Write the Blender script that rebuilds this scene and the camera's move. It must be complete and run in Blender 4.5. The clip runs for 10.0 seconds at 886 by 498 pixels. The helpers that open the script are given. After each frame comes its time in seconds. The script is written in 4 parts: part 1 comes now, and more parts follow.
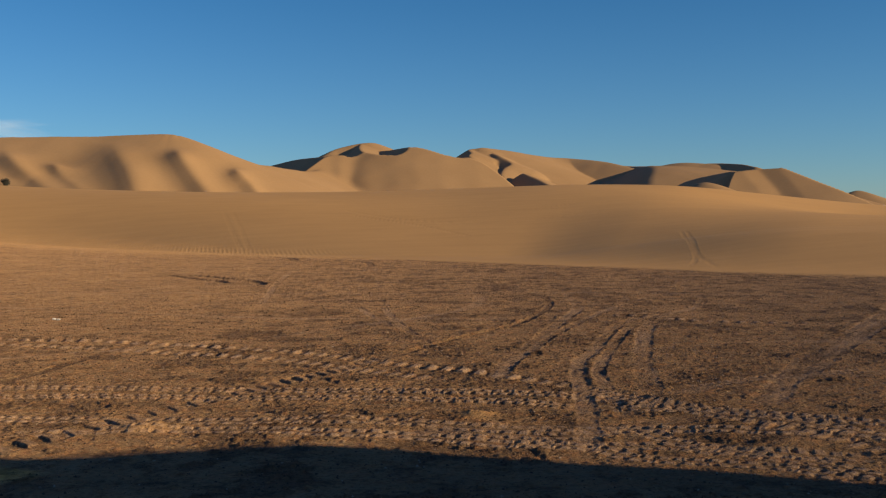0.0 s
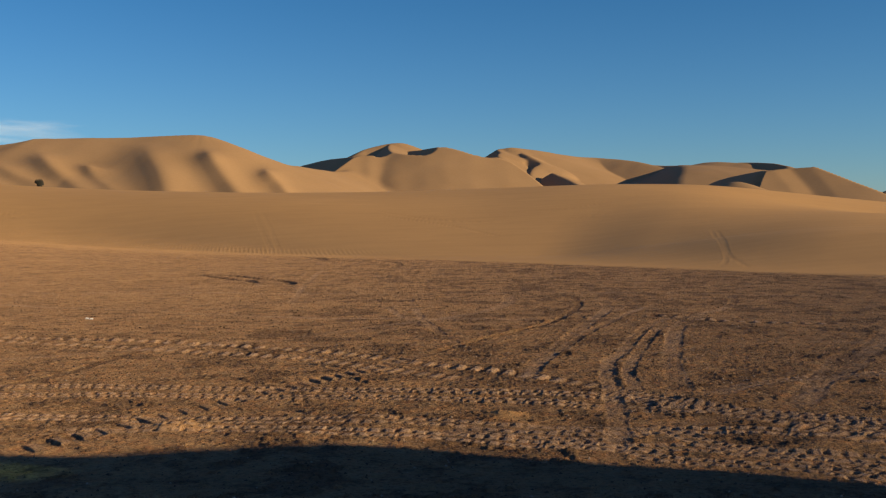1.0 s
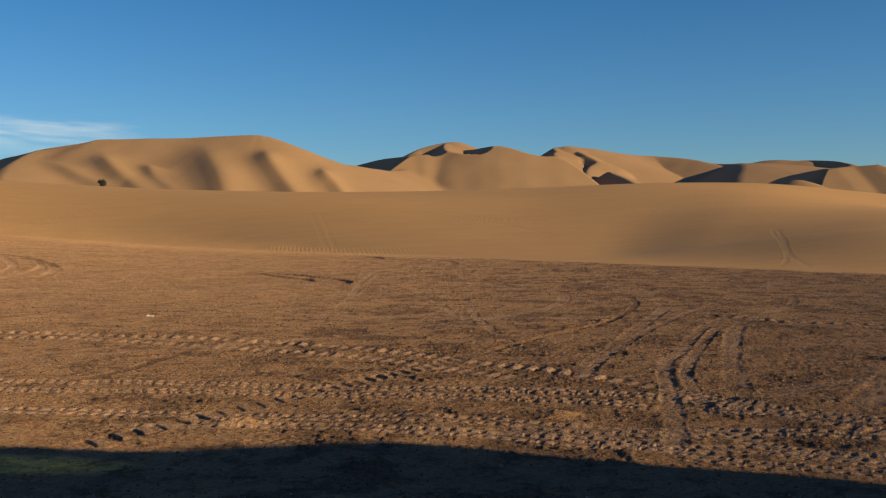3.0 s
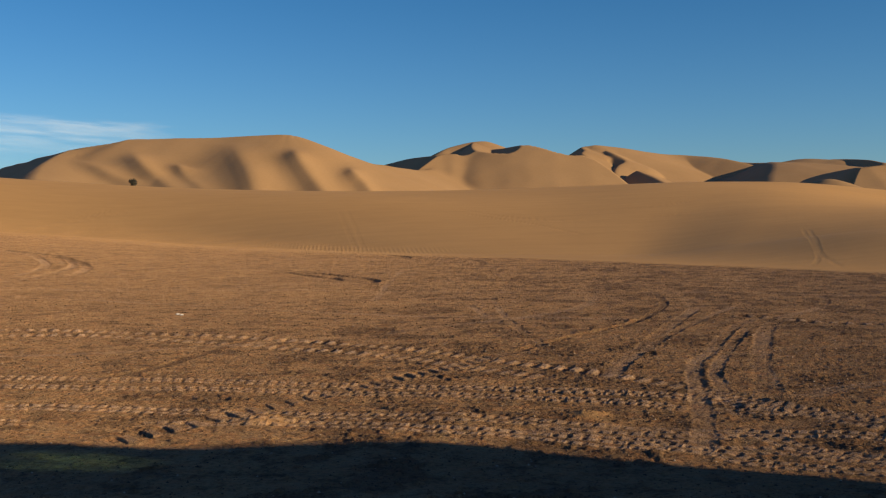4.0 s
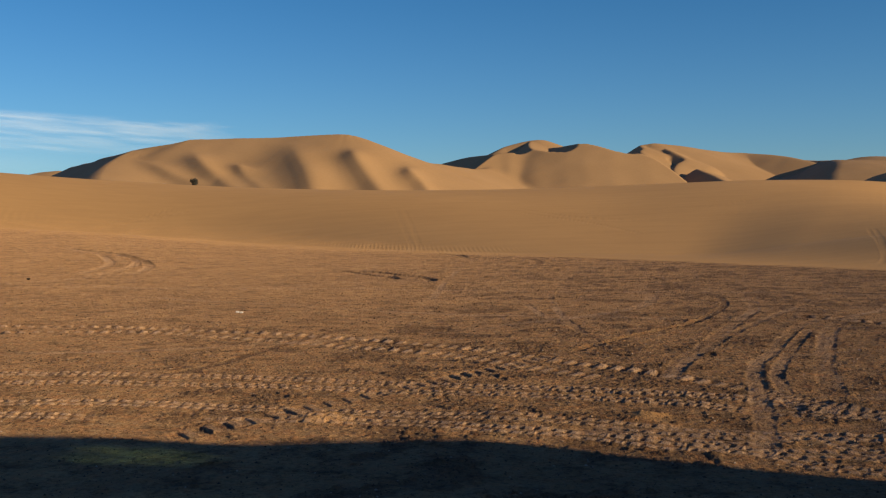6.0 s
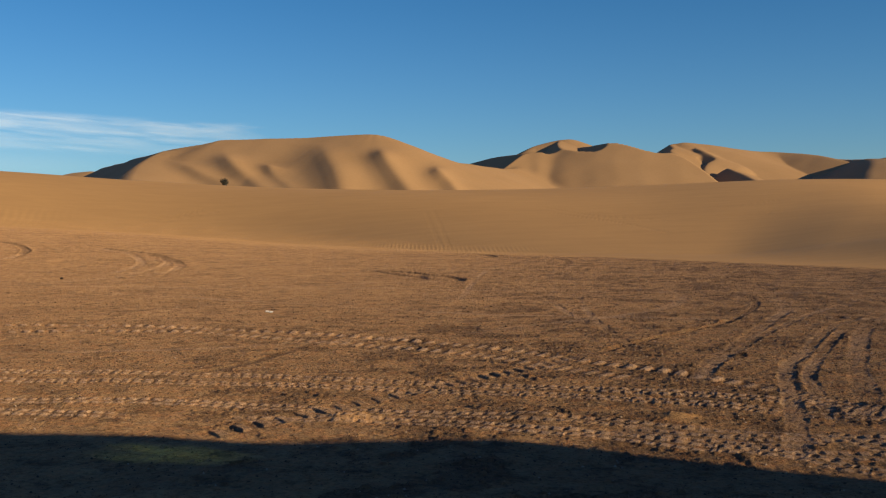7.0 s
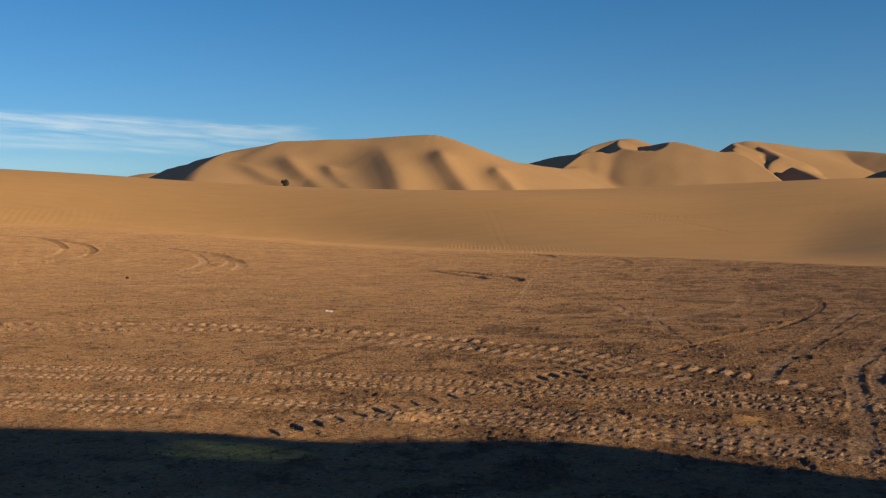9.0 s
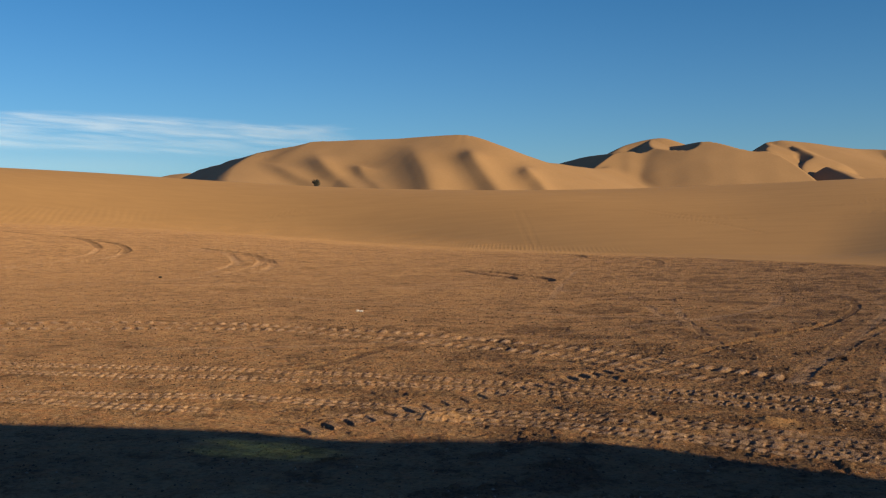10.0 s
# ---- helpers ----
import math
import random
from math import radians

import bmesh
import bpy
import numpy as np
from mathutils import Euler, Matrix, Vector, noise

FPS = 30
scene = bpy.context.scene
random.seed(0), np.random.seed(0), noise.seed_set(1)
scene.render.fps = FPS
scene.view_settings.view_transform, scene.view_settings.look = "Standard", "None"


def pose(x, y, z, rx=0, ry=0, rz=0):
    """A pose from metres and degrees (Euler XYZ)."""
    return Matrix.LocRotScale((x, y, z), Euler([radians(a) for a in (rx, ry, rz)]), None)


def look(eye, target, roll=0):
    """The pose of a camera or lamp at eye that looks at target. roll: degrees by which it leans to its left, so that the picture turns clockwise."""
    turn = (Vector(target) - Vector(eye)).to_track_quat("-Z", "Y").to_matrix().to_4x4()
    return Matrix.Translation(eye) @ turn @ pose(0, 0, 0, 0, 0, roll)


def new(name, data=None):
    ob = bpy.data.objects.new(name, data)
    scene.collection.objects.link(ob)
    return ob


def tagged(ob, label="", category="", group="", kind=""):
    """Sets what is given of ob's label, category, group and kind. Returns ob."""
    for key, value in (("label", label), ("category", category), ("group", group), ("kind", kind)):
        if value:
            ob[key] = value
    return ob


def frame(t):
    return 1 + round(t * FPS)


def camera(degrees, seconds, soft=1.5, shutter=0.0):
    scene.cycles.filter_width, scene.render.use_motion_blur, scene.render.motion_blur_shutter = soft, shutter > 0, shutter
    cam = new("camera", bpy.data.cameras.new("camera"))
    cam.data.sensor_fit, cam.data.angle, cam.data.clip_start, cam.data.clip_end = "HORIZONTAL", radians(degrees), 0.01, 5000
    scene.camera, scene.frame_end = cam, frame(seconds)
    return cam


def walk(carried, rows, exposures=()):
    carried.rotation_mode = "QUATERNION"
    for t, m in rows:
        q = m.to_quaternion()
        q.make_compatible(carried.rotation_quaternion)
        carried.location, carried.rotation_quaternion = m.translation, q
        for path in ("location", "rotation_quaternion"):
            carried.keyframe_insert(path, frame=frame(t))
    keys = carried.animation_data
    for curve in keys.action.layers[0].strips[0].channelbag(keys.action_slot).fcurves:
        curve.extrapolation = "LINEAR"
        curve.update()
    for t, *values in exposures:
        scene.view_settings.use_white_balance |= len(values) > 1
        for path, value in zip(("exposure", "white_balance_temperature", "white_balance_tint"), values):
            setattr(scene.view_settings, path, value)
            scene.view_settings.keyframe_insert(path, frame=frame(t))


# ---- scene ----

# ---------------------------------------------------------------- camera
cam = camera(47.58, 10.0, soft=1.2)
EYE = 1.6
# seconds, tilt, lean, turn: a slow pan to the left on a tripod
PAN = [
    (0.0, -1.062, 0.608, 0.0), (0.5, -1.052, 0.640, 0.838), (1.0, -1.046, 0.660, 1.642),
    (1.5, -1.042, 0.670, 2.440), (2.0, -1.048, 0.672, 3.217), (2.5, -1.057, 0.660, 4.000),
    (3.0, -1.068, 0.644, 4.790), (3.5, -1.080, 0.625, 5.580), (4.0, -1.092, 0.607, 6.376),
    (4.5, -1.102, 0.593, 7.190), (5.0, -1.110, 0.583, 7.995), (5.5, -1.116, 0.579, 8.795),
    (6.0, -1.118, 0.580, 9.610), (6.5, -1.117, 0.585, 10.429), (7.0, -1.112, 0.595, 11.245),
    (7.5, -1.105, 0.606, 12.070), (8.0, -1.095, 0.617, 12.910), (8.5, -1.083, 0.626, 13.740),
    (9.0, -1.070, 0.628, 14.585), (9.5, -1.059, 0.621, 15.445), (10.0, -1.049, 0.600, 16.321),
]
walk(cam, [(t, pose(0, 0, EYE, 90 + tilt, lean, turn)) for t, tilt, lean, turn in PAN], exposures=[(0.0, 0.62), (10.0, 0.62)])

# ---------------------------------------------------------------- sky and sun
SUN_AZ, SUN_EL = radians(110), radians(14)   # clockwise from +y; height over the horizon
SUN_DIR = Vector((math.sin(SUN_AZ) * math.cos(SUN_EL), math.cos(SUN_AZ) * math.cos(SUN_EL), math.sin(SUN_EL)))
world = bpy.data.worlds.new("sky")
scene.world = world
world.use_nodes = True
wn = world.node_tree.nodes
sky = wn.new("ShaderNodeTexSky")
sky.sky_type, sky.sun_disc = "NISHITA", False
sky.sun_elevation, sky.sun_rotation = SUN_EL, SUN_AZ
sky.altitude, sky.air_density, sky.dust_density, sky.ozone_density = 300, 1.0, 0.2, 5.5
wn["Background"].inputs["Strength"].default_value = 0.073
clear_air = wn.new("ShaderNodeMix")
clear_air.data_type, clear_air.blend_type = "RGBA", "MULTIPLY"
clear_air.inputs[0].default_value = 1.0
sky_co, sky_up, sky_tint = wn.new("ShaderNodeTexCoord"), wn.new("ShaderNodeSeparateXYZ"), wn.new("ShaderNodeValToRGB")
for stop, (where, tint) in zip([sky_tint.color_ramp.elements[0], sky_tint.color_ramp.elements[1], sky_tint.color_ramp.elements.new(0.25), sky_tint.color_ramp.elements.new(0.5)],
                               ((0.0, (0.94, 1.0, 1.02, 1)), (1.0, (0.64, 0.55, 0.84, 1)), (0.22, (0.515, 0.835, 0.93, 1)), (0.5, (0.63, 0.57, 0.84, 1)))):
    stop.position, stop.color = where, tint
world.node_tree.links.new(sky_co.outputs["Generated"], sky_up.inputs[0])
world.node_tree.links.new(sky_up.outputs["Z"], sky_tint.inputs[0])
world.node_tree.links.new(sky_tint.outputs[0], clear_air.inputs[7])
world.node_tree.links.new(sky.outputs[0], clear_air.inputs[6])
world.node_tree.links.new(clear_air.outputs[2], wn["Background"].inputs["Color"])
sun_data = bpy.data.lights.new("sun", "SUN")
sun_data.energy, sun_data.angle, sun_data.color = 4.6, radians(0.5), (1.0, 0.735, 0.43)
sun = new("sun", sun_data)
sun.matrix_world = look(SUN_DIR * 200, (0, 0, 0))


# ---------------------------------------------------------------- materials
def material(name):
    m = bpy.data.materials.new(name)
    m.use_nodes = True
    return m, m.node_tree.nodes, m.node_tree.links, m.node_tree.nodes["Principled BSDF"]


def noise_node(n, l, scale, detail=4, rough=0.55, stretch=None):
    co = n.new("ShaderNodeTexCoord")
    tex = n.new("ShaderNodeTexNoise")
    tex.inputs["Scale"].default_value, tex.inputs["Detail"].default_value, tex.inputs["Roughness"].default_value = scale, detail, rough
    if stretch:
        mp = n.new("ShaderNodeMapping")
        mp.inputs["Scale"].default_value = stretch
        l.new(co.outputs["Object"], mp.inputs["Vector"])
        l.new(mp.outputs[0], tex.inputs["Vector"])
    else:
        l.new(co.outputs["Object"], tex.inputs["Vector"])
    return tex


def ramp_node(n, l, fac, stops):
    r = n.new("ShaderNodeValToRGB")
    while len(r.color_ramp.elements) < len(stops):
        r.color_ramp.elements.new(0.5)
    for e, (p, c) in zip(r.color_ramp.elements, stops):
        e.position, e.color = p, (*c, 1)
    l.new(fac, r.inputs[0])
    return r


def mix_node(n, l, a, b, fac, blend="MIX"):
    m = n.new("ShaderNodeMix")
    m.data_type, m.blend_type = "RGBA", blend
    for sock, v in ((m.inputs[0], fac), (m.inputs[6], a), (m.inputs[7], b)):
        if hasattr(v, "links"):
            l.new(v, sock)
        else:
            sock.default_value = v
    return m.outputs[2]


def sand_material():
    m, n, l, p = material("dune_sand")
    big = noise_node(n, l, 0.03, 3)
    fine = noise_node(n, l, 1.2, 6, 0.7)
    c1 = ramp_node(n, l, big.outputs[0], [(0.3, (0.318, 0.205, 0.101)), (0.7, (0.360, 0.235, 0.119))])
    c2 = ramp_node(n, l, fine.outputs[0], [(0.3, (0.92, 0.92, 0.92)), (0.7, (1.04, 1.04, 1.04))])
    l.new(mix_node(n, l, c1.outputs[0], c2.outputs[0], 1.0, "MULTIPLY"), p.inputs["Base Color"])
    p.inputs["Roughness"].default_value = 0.95
    p.inputs["Specular IOR Level"].default_value = 0.1
    p.inputs["Diffuse Roughness"].default_value = 0.15
    return m


SAND = sand_material()


def ground_material():
    m, n, l, p = material("desert_floor")
    at = n.new("ShaderNodeAttribute")
    at.attribute_name = "sand"
    # smooth wind-blown sand
    big = noise_node(n, l, 0.05, 4)
    c1 = ramp_node(n, l, big.outputs[0], [(0.3, (0.470, 0.282, 0.110)), (0.7, (0.512, 0.308, 0.121))])
    wind = noise_node(n, l, 0.5, 5, 0.62, (0.45, 1.5, 1.0))
    c1b = ramp_node(n, l, wind.outputs[0], [(0.3, (0.95, 0.945, 0.94)), (0.7, (1.04, 1.04, 1.03))])
    sand_col = mix_node(n, l, c1.outputs[0], c1b.outputs[0], 1.0, "MULTIPLY")
    # gravelly floor: sandy drifts, darker grit, small pale stones
    mid = noise_node(n, l, 0.45, 6, 0.7)
    c2 = ramp_node(n, l, mid.outputs[0], [(0.30, (0.315, 0.192, 0.094)), (0.52, (0.378, 0.232, 0.113)), (0.72, (0.443, 0.275, 0.133))])
    grit = noise_node(n, l, 22.0, 6, 0.75)
    c3 = ramp_node(n, l, grit.outputs[0], [(0.36, (0.58, 0.58, 0.60)), (0.52, (1.0, 1.0, 1.0)), (0.70, (1.20, 1.18, 1.15))])
    floor_col = mix_node(n, l, c2.outputs[0], c3.outputs[0], 1.0, "MULTIPLY")
    fleck = noise_node(n, l, 2.6, 6, 0.75)
    c4 = ramp_node(n, l, fleck.outputs[0], [(0.36, (0.50, 0.50, 0.52)), (0.48, (1.0, 1.0, 1.0)), (0.74, (1.12, 1.12, 1.1))])
    floor_col = mix_node(n, l, floor_col, c4.outputs[0], 1.0, "MULTIPLY")
    stones = n.new("ShaderNodeAttribute")
    stones.attribute_name = "grit"
    c5 = ramp_node(n, l, stones.outputs["Fac"], [(0.10, (1.0, 1.0, 1.0)), (0.80, (0.57, 0.575, 0.63))])
    floor_col = mix_node(n, l, floor_col, c5.outputs[0], 1.0, "MULTIPLY")
    tint = noise_node(n, l, 6.0, 4, 0.8)
    c6 = ramp_node(n, l, tint.outputs[0], [(0.32, (1.10, 0.93, 0.86)), (0.50, (1.0, 1.0, 1.0)), (0.66, (0.92, 1.03, 1.14))])
    floor_col = mix_node(n, l, floor_col, c6.outputs[0], 1.0, "MULTIPLY")
    packed = n.new("ShaderNodeAttribute")
    packed.attribute_name = "packed"
    crust = n.new("ShaderNodeMath")
    crust.operation, crust.inputs[1].default_value = "MULTIPLY", 0.75
    l.new(packed.outputs["Fac"], crust.inputs[0])
    floor_col = mix_node(n, l, floor_col, (0.47, 0.335, 0.230, 1), crust.outputs[0])
    l.new(mix_node(n, l, floor_col, sand_col, at.outputs["Fac"]), p.inputs["Base Color"])
    rough = n.new("ShaderNodeMapRange")
    rough.inputs["To Min"].default_value, rough.inputs["To Max"].default_value = 1.0, 0.0
    l.new(at.outputs["Fac"], rough.inputs["Value"])
    l.new(rough.outputs[0], p.inputs["Diffuse Roughness"])
    p.inputs["Roughness"].default_value = 0.95
    p.inputs["Specular IOR Level"].default_value = 0.1
    keep = n.new("ShaderNodeMath")
    keep.operation, keep.inputs[0].default_value = "SUBTRACT", 1.0
    l.new(at.outputs["Fac"], keep.inputs[1])
    bump = n.new("ShaderNodeBump")
    bump.inputs["Distance"].default_value = 0.05
    l.new(keep.outputs[0], bump.inputs["Strength"])
    l.new(grit.outputs[0], bump.inputs["Height"])
    scuff = noise_node(n, l, 3.5, 5, 0.7)
    bump2 = n.new("ShaderNodeBump")
    bump2.inputs["Distance"].default_value = 0.10
    l.new(keep.outputs[0], bump2.inputs["Strength"])
    l.new(scuff.outputs[0], bump2.inputs["Height"])
    l.new(bump.outputs[0], bump2.inputs["Normal"])
    drift = noise_node(n, l, 0.9, 6, 0.62, (1.0, 0.5, 1.0))
    bump3 = n.new("ShaderNodeBump")
    bump3.inputs["Distance"].default_value = 0.10
    soft = n.new("ShaderNodeMath")
    soft.operation, soft.inputs[1].default_value = "MULTIPLY", 0.15
    l.new(at.outputs["Fac"], soft.inputs[0])
    l.new(soft.outputs[0], bump3.inputs["Strength"])
    l.new(drift.outputs[0], bump3.inputs["Height"])
    l.new(bump2.outputs[0], bump3.inputs["Normal"])
    l.new(bump3.outputs[0], p.inputs["Normal"])
    return m


FLOOR = ground_material()


# ---------------------------------------------------------------- relief helpers (numpy)
def lattice(ix, iy, seed):
    h = (ix * 374761393 + iy * 668265263 + seed * 974634211) & 0xFFFFFFFF
    h = ((h ^ (h >> 13)) * 1274126177) & 0xFFFFFFFF
    return ((h ^ (h >> 16)) & 0xFFFF) / 65535.0 - 0.5


def vnoise(x, y, seed=0):
    """Smooth value noise, -0.5 to 0.5, one bump a unit."""
    ix, iy = np.floor(x).astype(np.int64), np.floor(y).astype(np.int64)
    u, v = x - ix, y - iy
    u, v = u * u * u * (u * (6 * u - 15) + 10), v * v * v * (v * (6 * v - 15) + 10)
    a = lattice(ix, iy, seed) * (1 - u) + lattice(ix + 1, iy, seed) * u
    b = lattice(ix, iy + 1, seed) * (1 - u) + lattice(ix + 1, iy + 1, seed) * u
    return a * (1 - v) + b * v


def fbm(x, y, octaves=4, seed=0, gain=0.5):
    out, amp = np.zeros_like(x), 1.0
    for k in range(octaves):
        c, s = math.cos(k * 1.1), math.sin(k * 1.1)
        out += amp * vnoise(c * x - s * y, s * x + c * y, seed + k)
        x, y, amp = x * 2.03, y * 2.03, amp * gain
    return out


def smooth(e0, e1, x):
    u = np.clip((x - e0) / (e1 - e0), 0, 1)
    return u * u * (3 - 2 * u)


def smax(a, b, k):
    h = np.clip(0.5 + 0.5 * (a - b) / k, 0, 1)
    return b + (a - b) * h + k * h * (1 - h)


def along(x, y, pts):
    """Nearest place on a polyline: the length along it, the signed distance (left of the way is plus), the height there, and the side, -1 to 1."""
    best = np.full(x.shape, 1e9)
    s_out, d_out, z_out, side = np.zeros_like(x), np.zeros_like(x), np.zeros_like(x), np.zeros_like(x)
    run = 0.0
    for a, b in zip(pts[:-1], pts[1:]):
        dx, dy = b[0] - a[0], b[1] - a[1]
        ln = math.hypot(dx, dy)
        u = np.clip(((x - a[0]) * dx + (y - a[1]) * dy) / ln ** 2, 0, 1)
        ex, ey = x - a[0] - u * dx, y - a[1] - u * dy
        d = np.hypot(ex, ey)
        near = d < best
        across = dx * ey - dy * ex
        best = np.where(near, d, best)
        s_out = np.where(near, run + u * ln, s_out)
        d_out = np.where(near, np.where(across > 0, d, -d), d_out)
        side = np.where(near, across / (ln * d + 1e-6), side)
        if len(a) > 2:
            z_out = np.where(near, a[2] + u * (b[2] - a[2]), z_out)
        run += ln
    return s_out, d_out, z_out, side


def curve(pts, per=8):
    """A smooth polyline through a few points (Catmull-Rom)."""
    p = [np.array(q, float) for q in pts]
    p = [2 * p[0] - p[1]] + p + [2 * p[-1] - p[-2]]
    out = []
    for i in range(1, len(p) - 2):
        for k in range(per):
            t = k / per
            out.append(0.5 * (2 * p[i] + (p[i + 1] - p[i - 1]) * t + (2 * p[i - 1] - 5 * p[i] + 4 * p[i + 1] - p[i + 2]) * t * t
                              + (3 * p[i] - p[i - 1] - 3 * p[i + 1] + p[i + 2]) * t ** 3))
    return [tuple(q) for q in out] + [tuple(p[-2])]


def sheet(name, xs, ys, zs, mat, attrs=(), above=None, own=None):
    """A mesh from 2D arrays of places, with smooth shading."""
    rows, cols = xs.shape
    me = bpy.data.meshes.new(name)
    me.vertices.add(rows * cols)
    me.vertices.foreach_set("co", np.stack([xs, ys, zs], -1).astype(np.float32).ravel())
    i = np.arange(rows * cols).reshape(rows, cols)
    quads = np.stack([i[:-1, :-1], i[:-1, 1:], i[1:, 1:], i[1:, :-1]], -1).reshape(-1, 4)
    if above is not None:
        quads = quads[zs.ravel()[quads].max(1) > above]
    if own is not None:
        quads = quads[own.ravel()[quads[:, 0]]]
    me.loops.add(quads.size)
    me.loops.foreach_set("vertex_index", quads.ravel().astype(np.int32))
    me.polygons.add(len(quads))
    me.polygons.foreach_set("loop_start", np.arange(0, quads.size, 4, dtype=np.int32))
    me.update(calc_edges=True)
    me.polygons.foreach_set("use_smooth", np.ones(len(quads), dtype=bool))
    for key, values in attrs:
        at = me.attributes.new(key, "FLOAT", "POINT")
        at.data.foreach_set("value", values.astype(np.float32).ravel())
    me.materials.append(mat)
    return new(name, me)


# ---------------------------------------------------------------- the desert floor
AZ_KEYS = [-180, -60, -40, -34, -28, -22, -18, -12, -6, 0.5, 7, 13, 19, 24, 40, 90, 180]
FOOT_R = [110, 108, 105, 103, 98, 88, 80, 69, 60, 51.6, 44.6, 39.3, 36, 34.4, 32, 60, 110]      # where the sand slope begins
FOOT_Z = [0, 3, 2.8, 2.2, 1.6, 0.65, 0.37, 0.17, 0.06, 0, 0, 0, 0, 0, 0, 0, 0]
RISE_R = [110, 108, 105, 103, 98, 88, 80, 68, 62, 60, 59, 58, 58, 60, 65, 80, 110]           # where it steepens
TOP_R = [190, 170, 160, 155, 148, 144, 143, 147, 149, 143, 136, 142, 190, 230, 260, 220, 190]     # and where its crest runs
TOP_EL = [1, 3.85, 3.46, 3.18, 2.76, 2.44, 2.29, 2.15, 2.13, 2.25, 2.42, 2.29, 1.52, 0.92, 0.5, 0.5, 1]
AZ_FINE = np.arange(-180, 180.1, 0.5)


def table(az, values, soft=3.0):
    """A table over the azimuth, rounded off."""
    k = np.exp(-0.5 * (np.arange(-40, 41) * 0.5 / soft) ** 2)
    v = np.interp(AZ_FINE, AZ_KEYS, values)
    v = np.convolve(np.pad(v, 40, mode="wrap"), k / k.sum(), mode="valid")
    return np.interp(az, AZ_FINE, v)


def floor_shape(x, y):
    """Height of the desert floor without its small relief, and how sandy it is."""
    az, r = np.degrees(np.arctan2(x, y)), np.hypot(x, y)
    r0, r1 = table(az, FOOT_R), table(az, TOP_R)
    z0, z1 = table(az, FOOT_Z), EYE + r1 * np.tan(np.radians(table(az, TOP_EL, 1.6)))
    rise_r = table(az, RISE_R)
    u = np.clip((r - rise_r) / (r1 - rise_r), 0, 1)
    rise = np.sin(u * math.pi / 2) ** 1.25
    z = z0 * smooth(0.35, 1.0, r / r0) + (z1 - z0) * rise
    z -= smooth(0, 60, r - r1) * (z1 - 4.0)
    # a low swell that turns from the sun on one side of a shallow trough
    turn = az - 0.08 * np.clip(r - 46, -6, 40)
    lift = 0.25 * smooth(2.2, 9.0, turn) + 1.15 * smooth(3.4, 20.0, turn) - 0.5 * smooth(26, 60, az)
    z = z + lift * (r / 52) * smooth(-1, 17, r - r0) * (1 - smooth(62, 118, r))
    z = z + 1.3 * smooth(-42, -22, az) * (1 - smooth(-21, 2, az)) * smooth(0, 42, r - r0) * (1 - smooth(96, 134, r))
    return z, r - r0


# ---- tyre tracks
TRACKS = []


def track(way, width, depth, tread, pitch, cut, slant):
    """One wheel's way: points, width, rut depth, kind of tread, its pitch, depth and slant."""
    TRACKS.append((way, width, depth, tread, pitch, cut, slant))


# chunky lug tracks
track([(-13.6, 14.4), (-12.66, 14.99), (-11.7, 15.5), (-10.67, 15.95), (-9.39, 16.0), (-8.46, 15.9), (-7.43, 15.6), (-6.22, 15.3), (-5.3, 15.1), (-3.95, 14.51), (-2.26, 13.58), (-0.68, 12.18), (0.53, 11.11), (1.21, 10.29), (1.7, 9.7)], 0.32, 0.010, "lug", 0.245, 0.046, 0.60)
track([(-13.2, 13.9), (-12.13, 14.35), (-11.0, 14.66), (-9.97, 14.94), (-8.98, 15.1), (-7.4, 15.05), (-6.46, 14.75), (-5.28, 14.31), (-3.77, 13.53), (-2.45, 12.9), (-1.62, 12.21), (-0.53, 11.16), (0.08, 10.58)], 0.33, 0.008, "lug", 0.235, 0.036, 0.55)
# road-tyre treads
track([(-10.5, 10.4), (-8.78, 10.39), (-7.76, 10.34), (-6.76, 10.35), (-5.98, 10.42), (-4.79, 10.42), (-3.88, 10.44), (-2.87, 10.29), (-1.93, 10.13), (-1.04, 9.94), (0.08, 9.79), (1.12, 9.55), (1.85, 9.0), (2.42, 8.68), (3.5, 8.1)], 0.31, 0.008, "tread", 0.12, 0.043, 0.3)
track([(-10.0, 9.7), (-8.24, 9.74), (-7.27, 9.68), (-6.31, 9.66), (-5.59, 9.74), (-4.51, 9.78), (-3.05, 9.84), (-1.82, 9.6), (-0.99, 9.52), (-0.45, 9.4), (0.6, 9.2), (1.3, 8.8)], 0.27, 0.006, "tread", 0.12, 0.040, 0.3)
track([(-8.5, 8.45), (-7.13, 8.42), (-6.36, 8.46), (-5.56, 8.5), (-4.96, 8.64), (-4.3, 8.7), (-3.58, 8.65), (-2.92, 8.6), (-2.12, 8.47), (-1.11, 8.38), (-0.4, 8.29), (0.28, 8.07), (1.2, 8.0), (2.4, 7.9), (3.4, 7.5)], 0.29, 0.008, "tread", 0.12, 0.034, -0.3)
track([(-8.0, 8.05), (-6.79, 8.02), (-6.25, 7.99), (-5.49, 7.95), (-4.91, 7.96), (-4.2, 8.0)], 0.28, 0.006, "tread", 0.12, 0.038, 0.3)
track([(-3.69, 7.96), (-2.99, 8.07), (-1.55, 8.05), (-0.96, 7.9), (-0.38, 7.8), (0.47, 7.5), (1.05, 7.4), (1.66, 7.4), (1.99, 7.2), (3.2, 6.9)], 0.28, 0.008, "tread", 0.12, 0.024, 0.2)
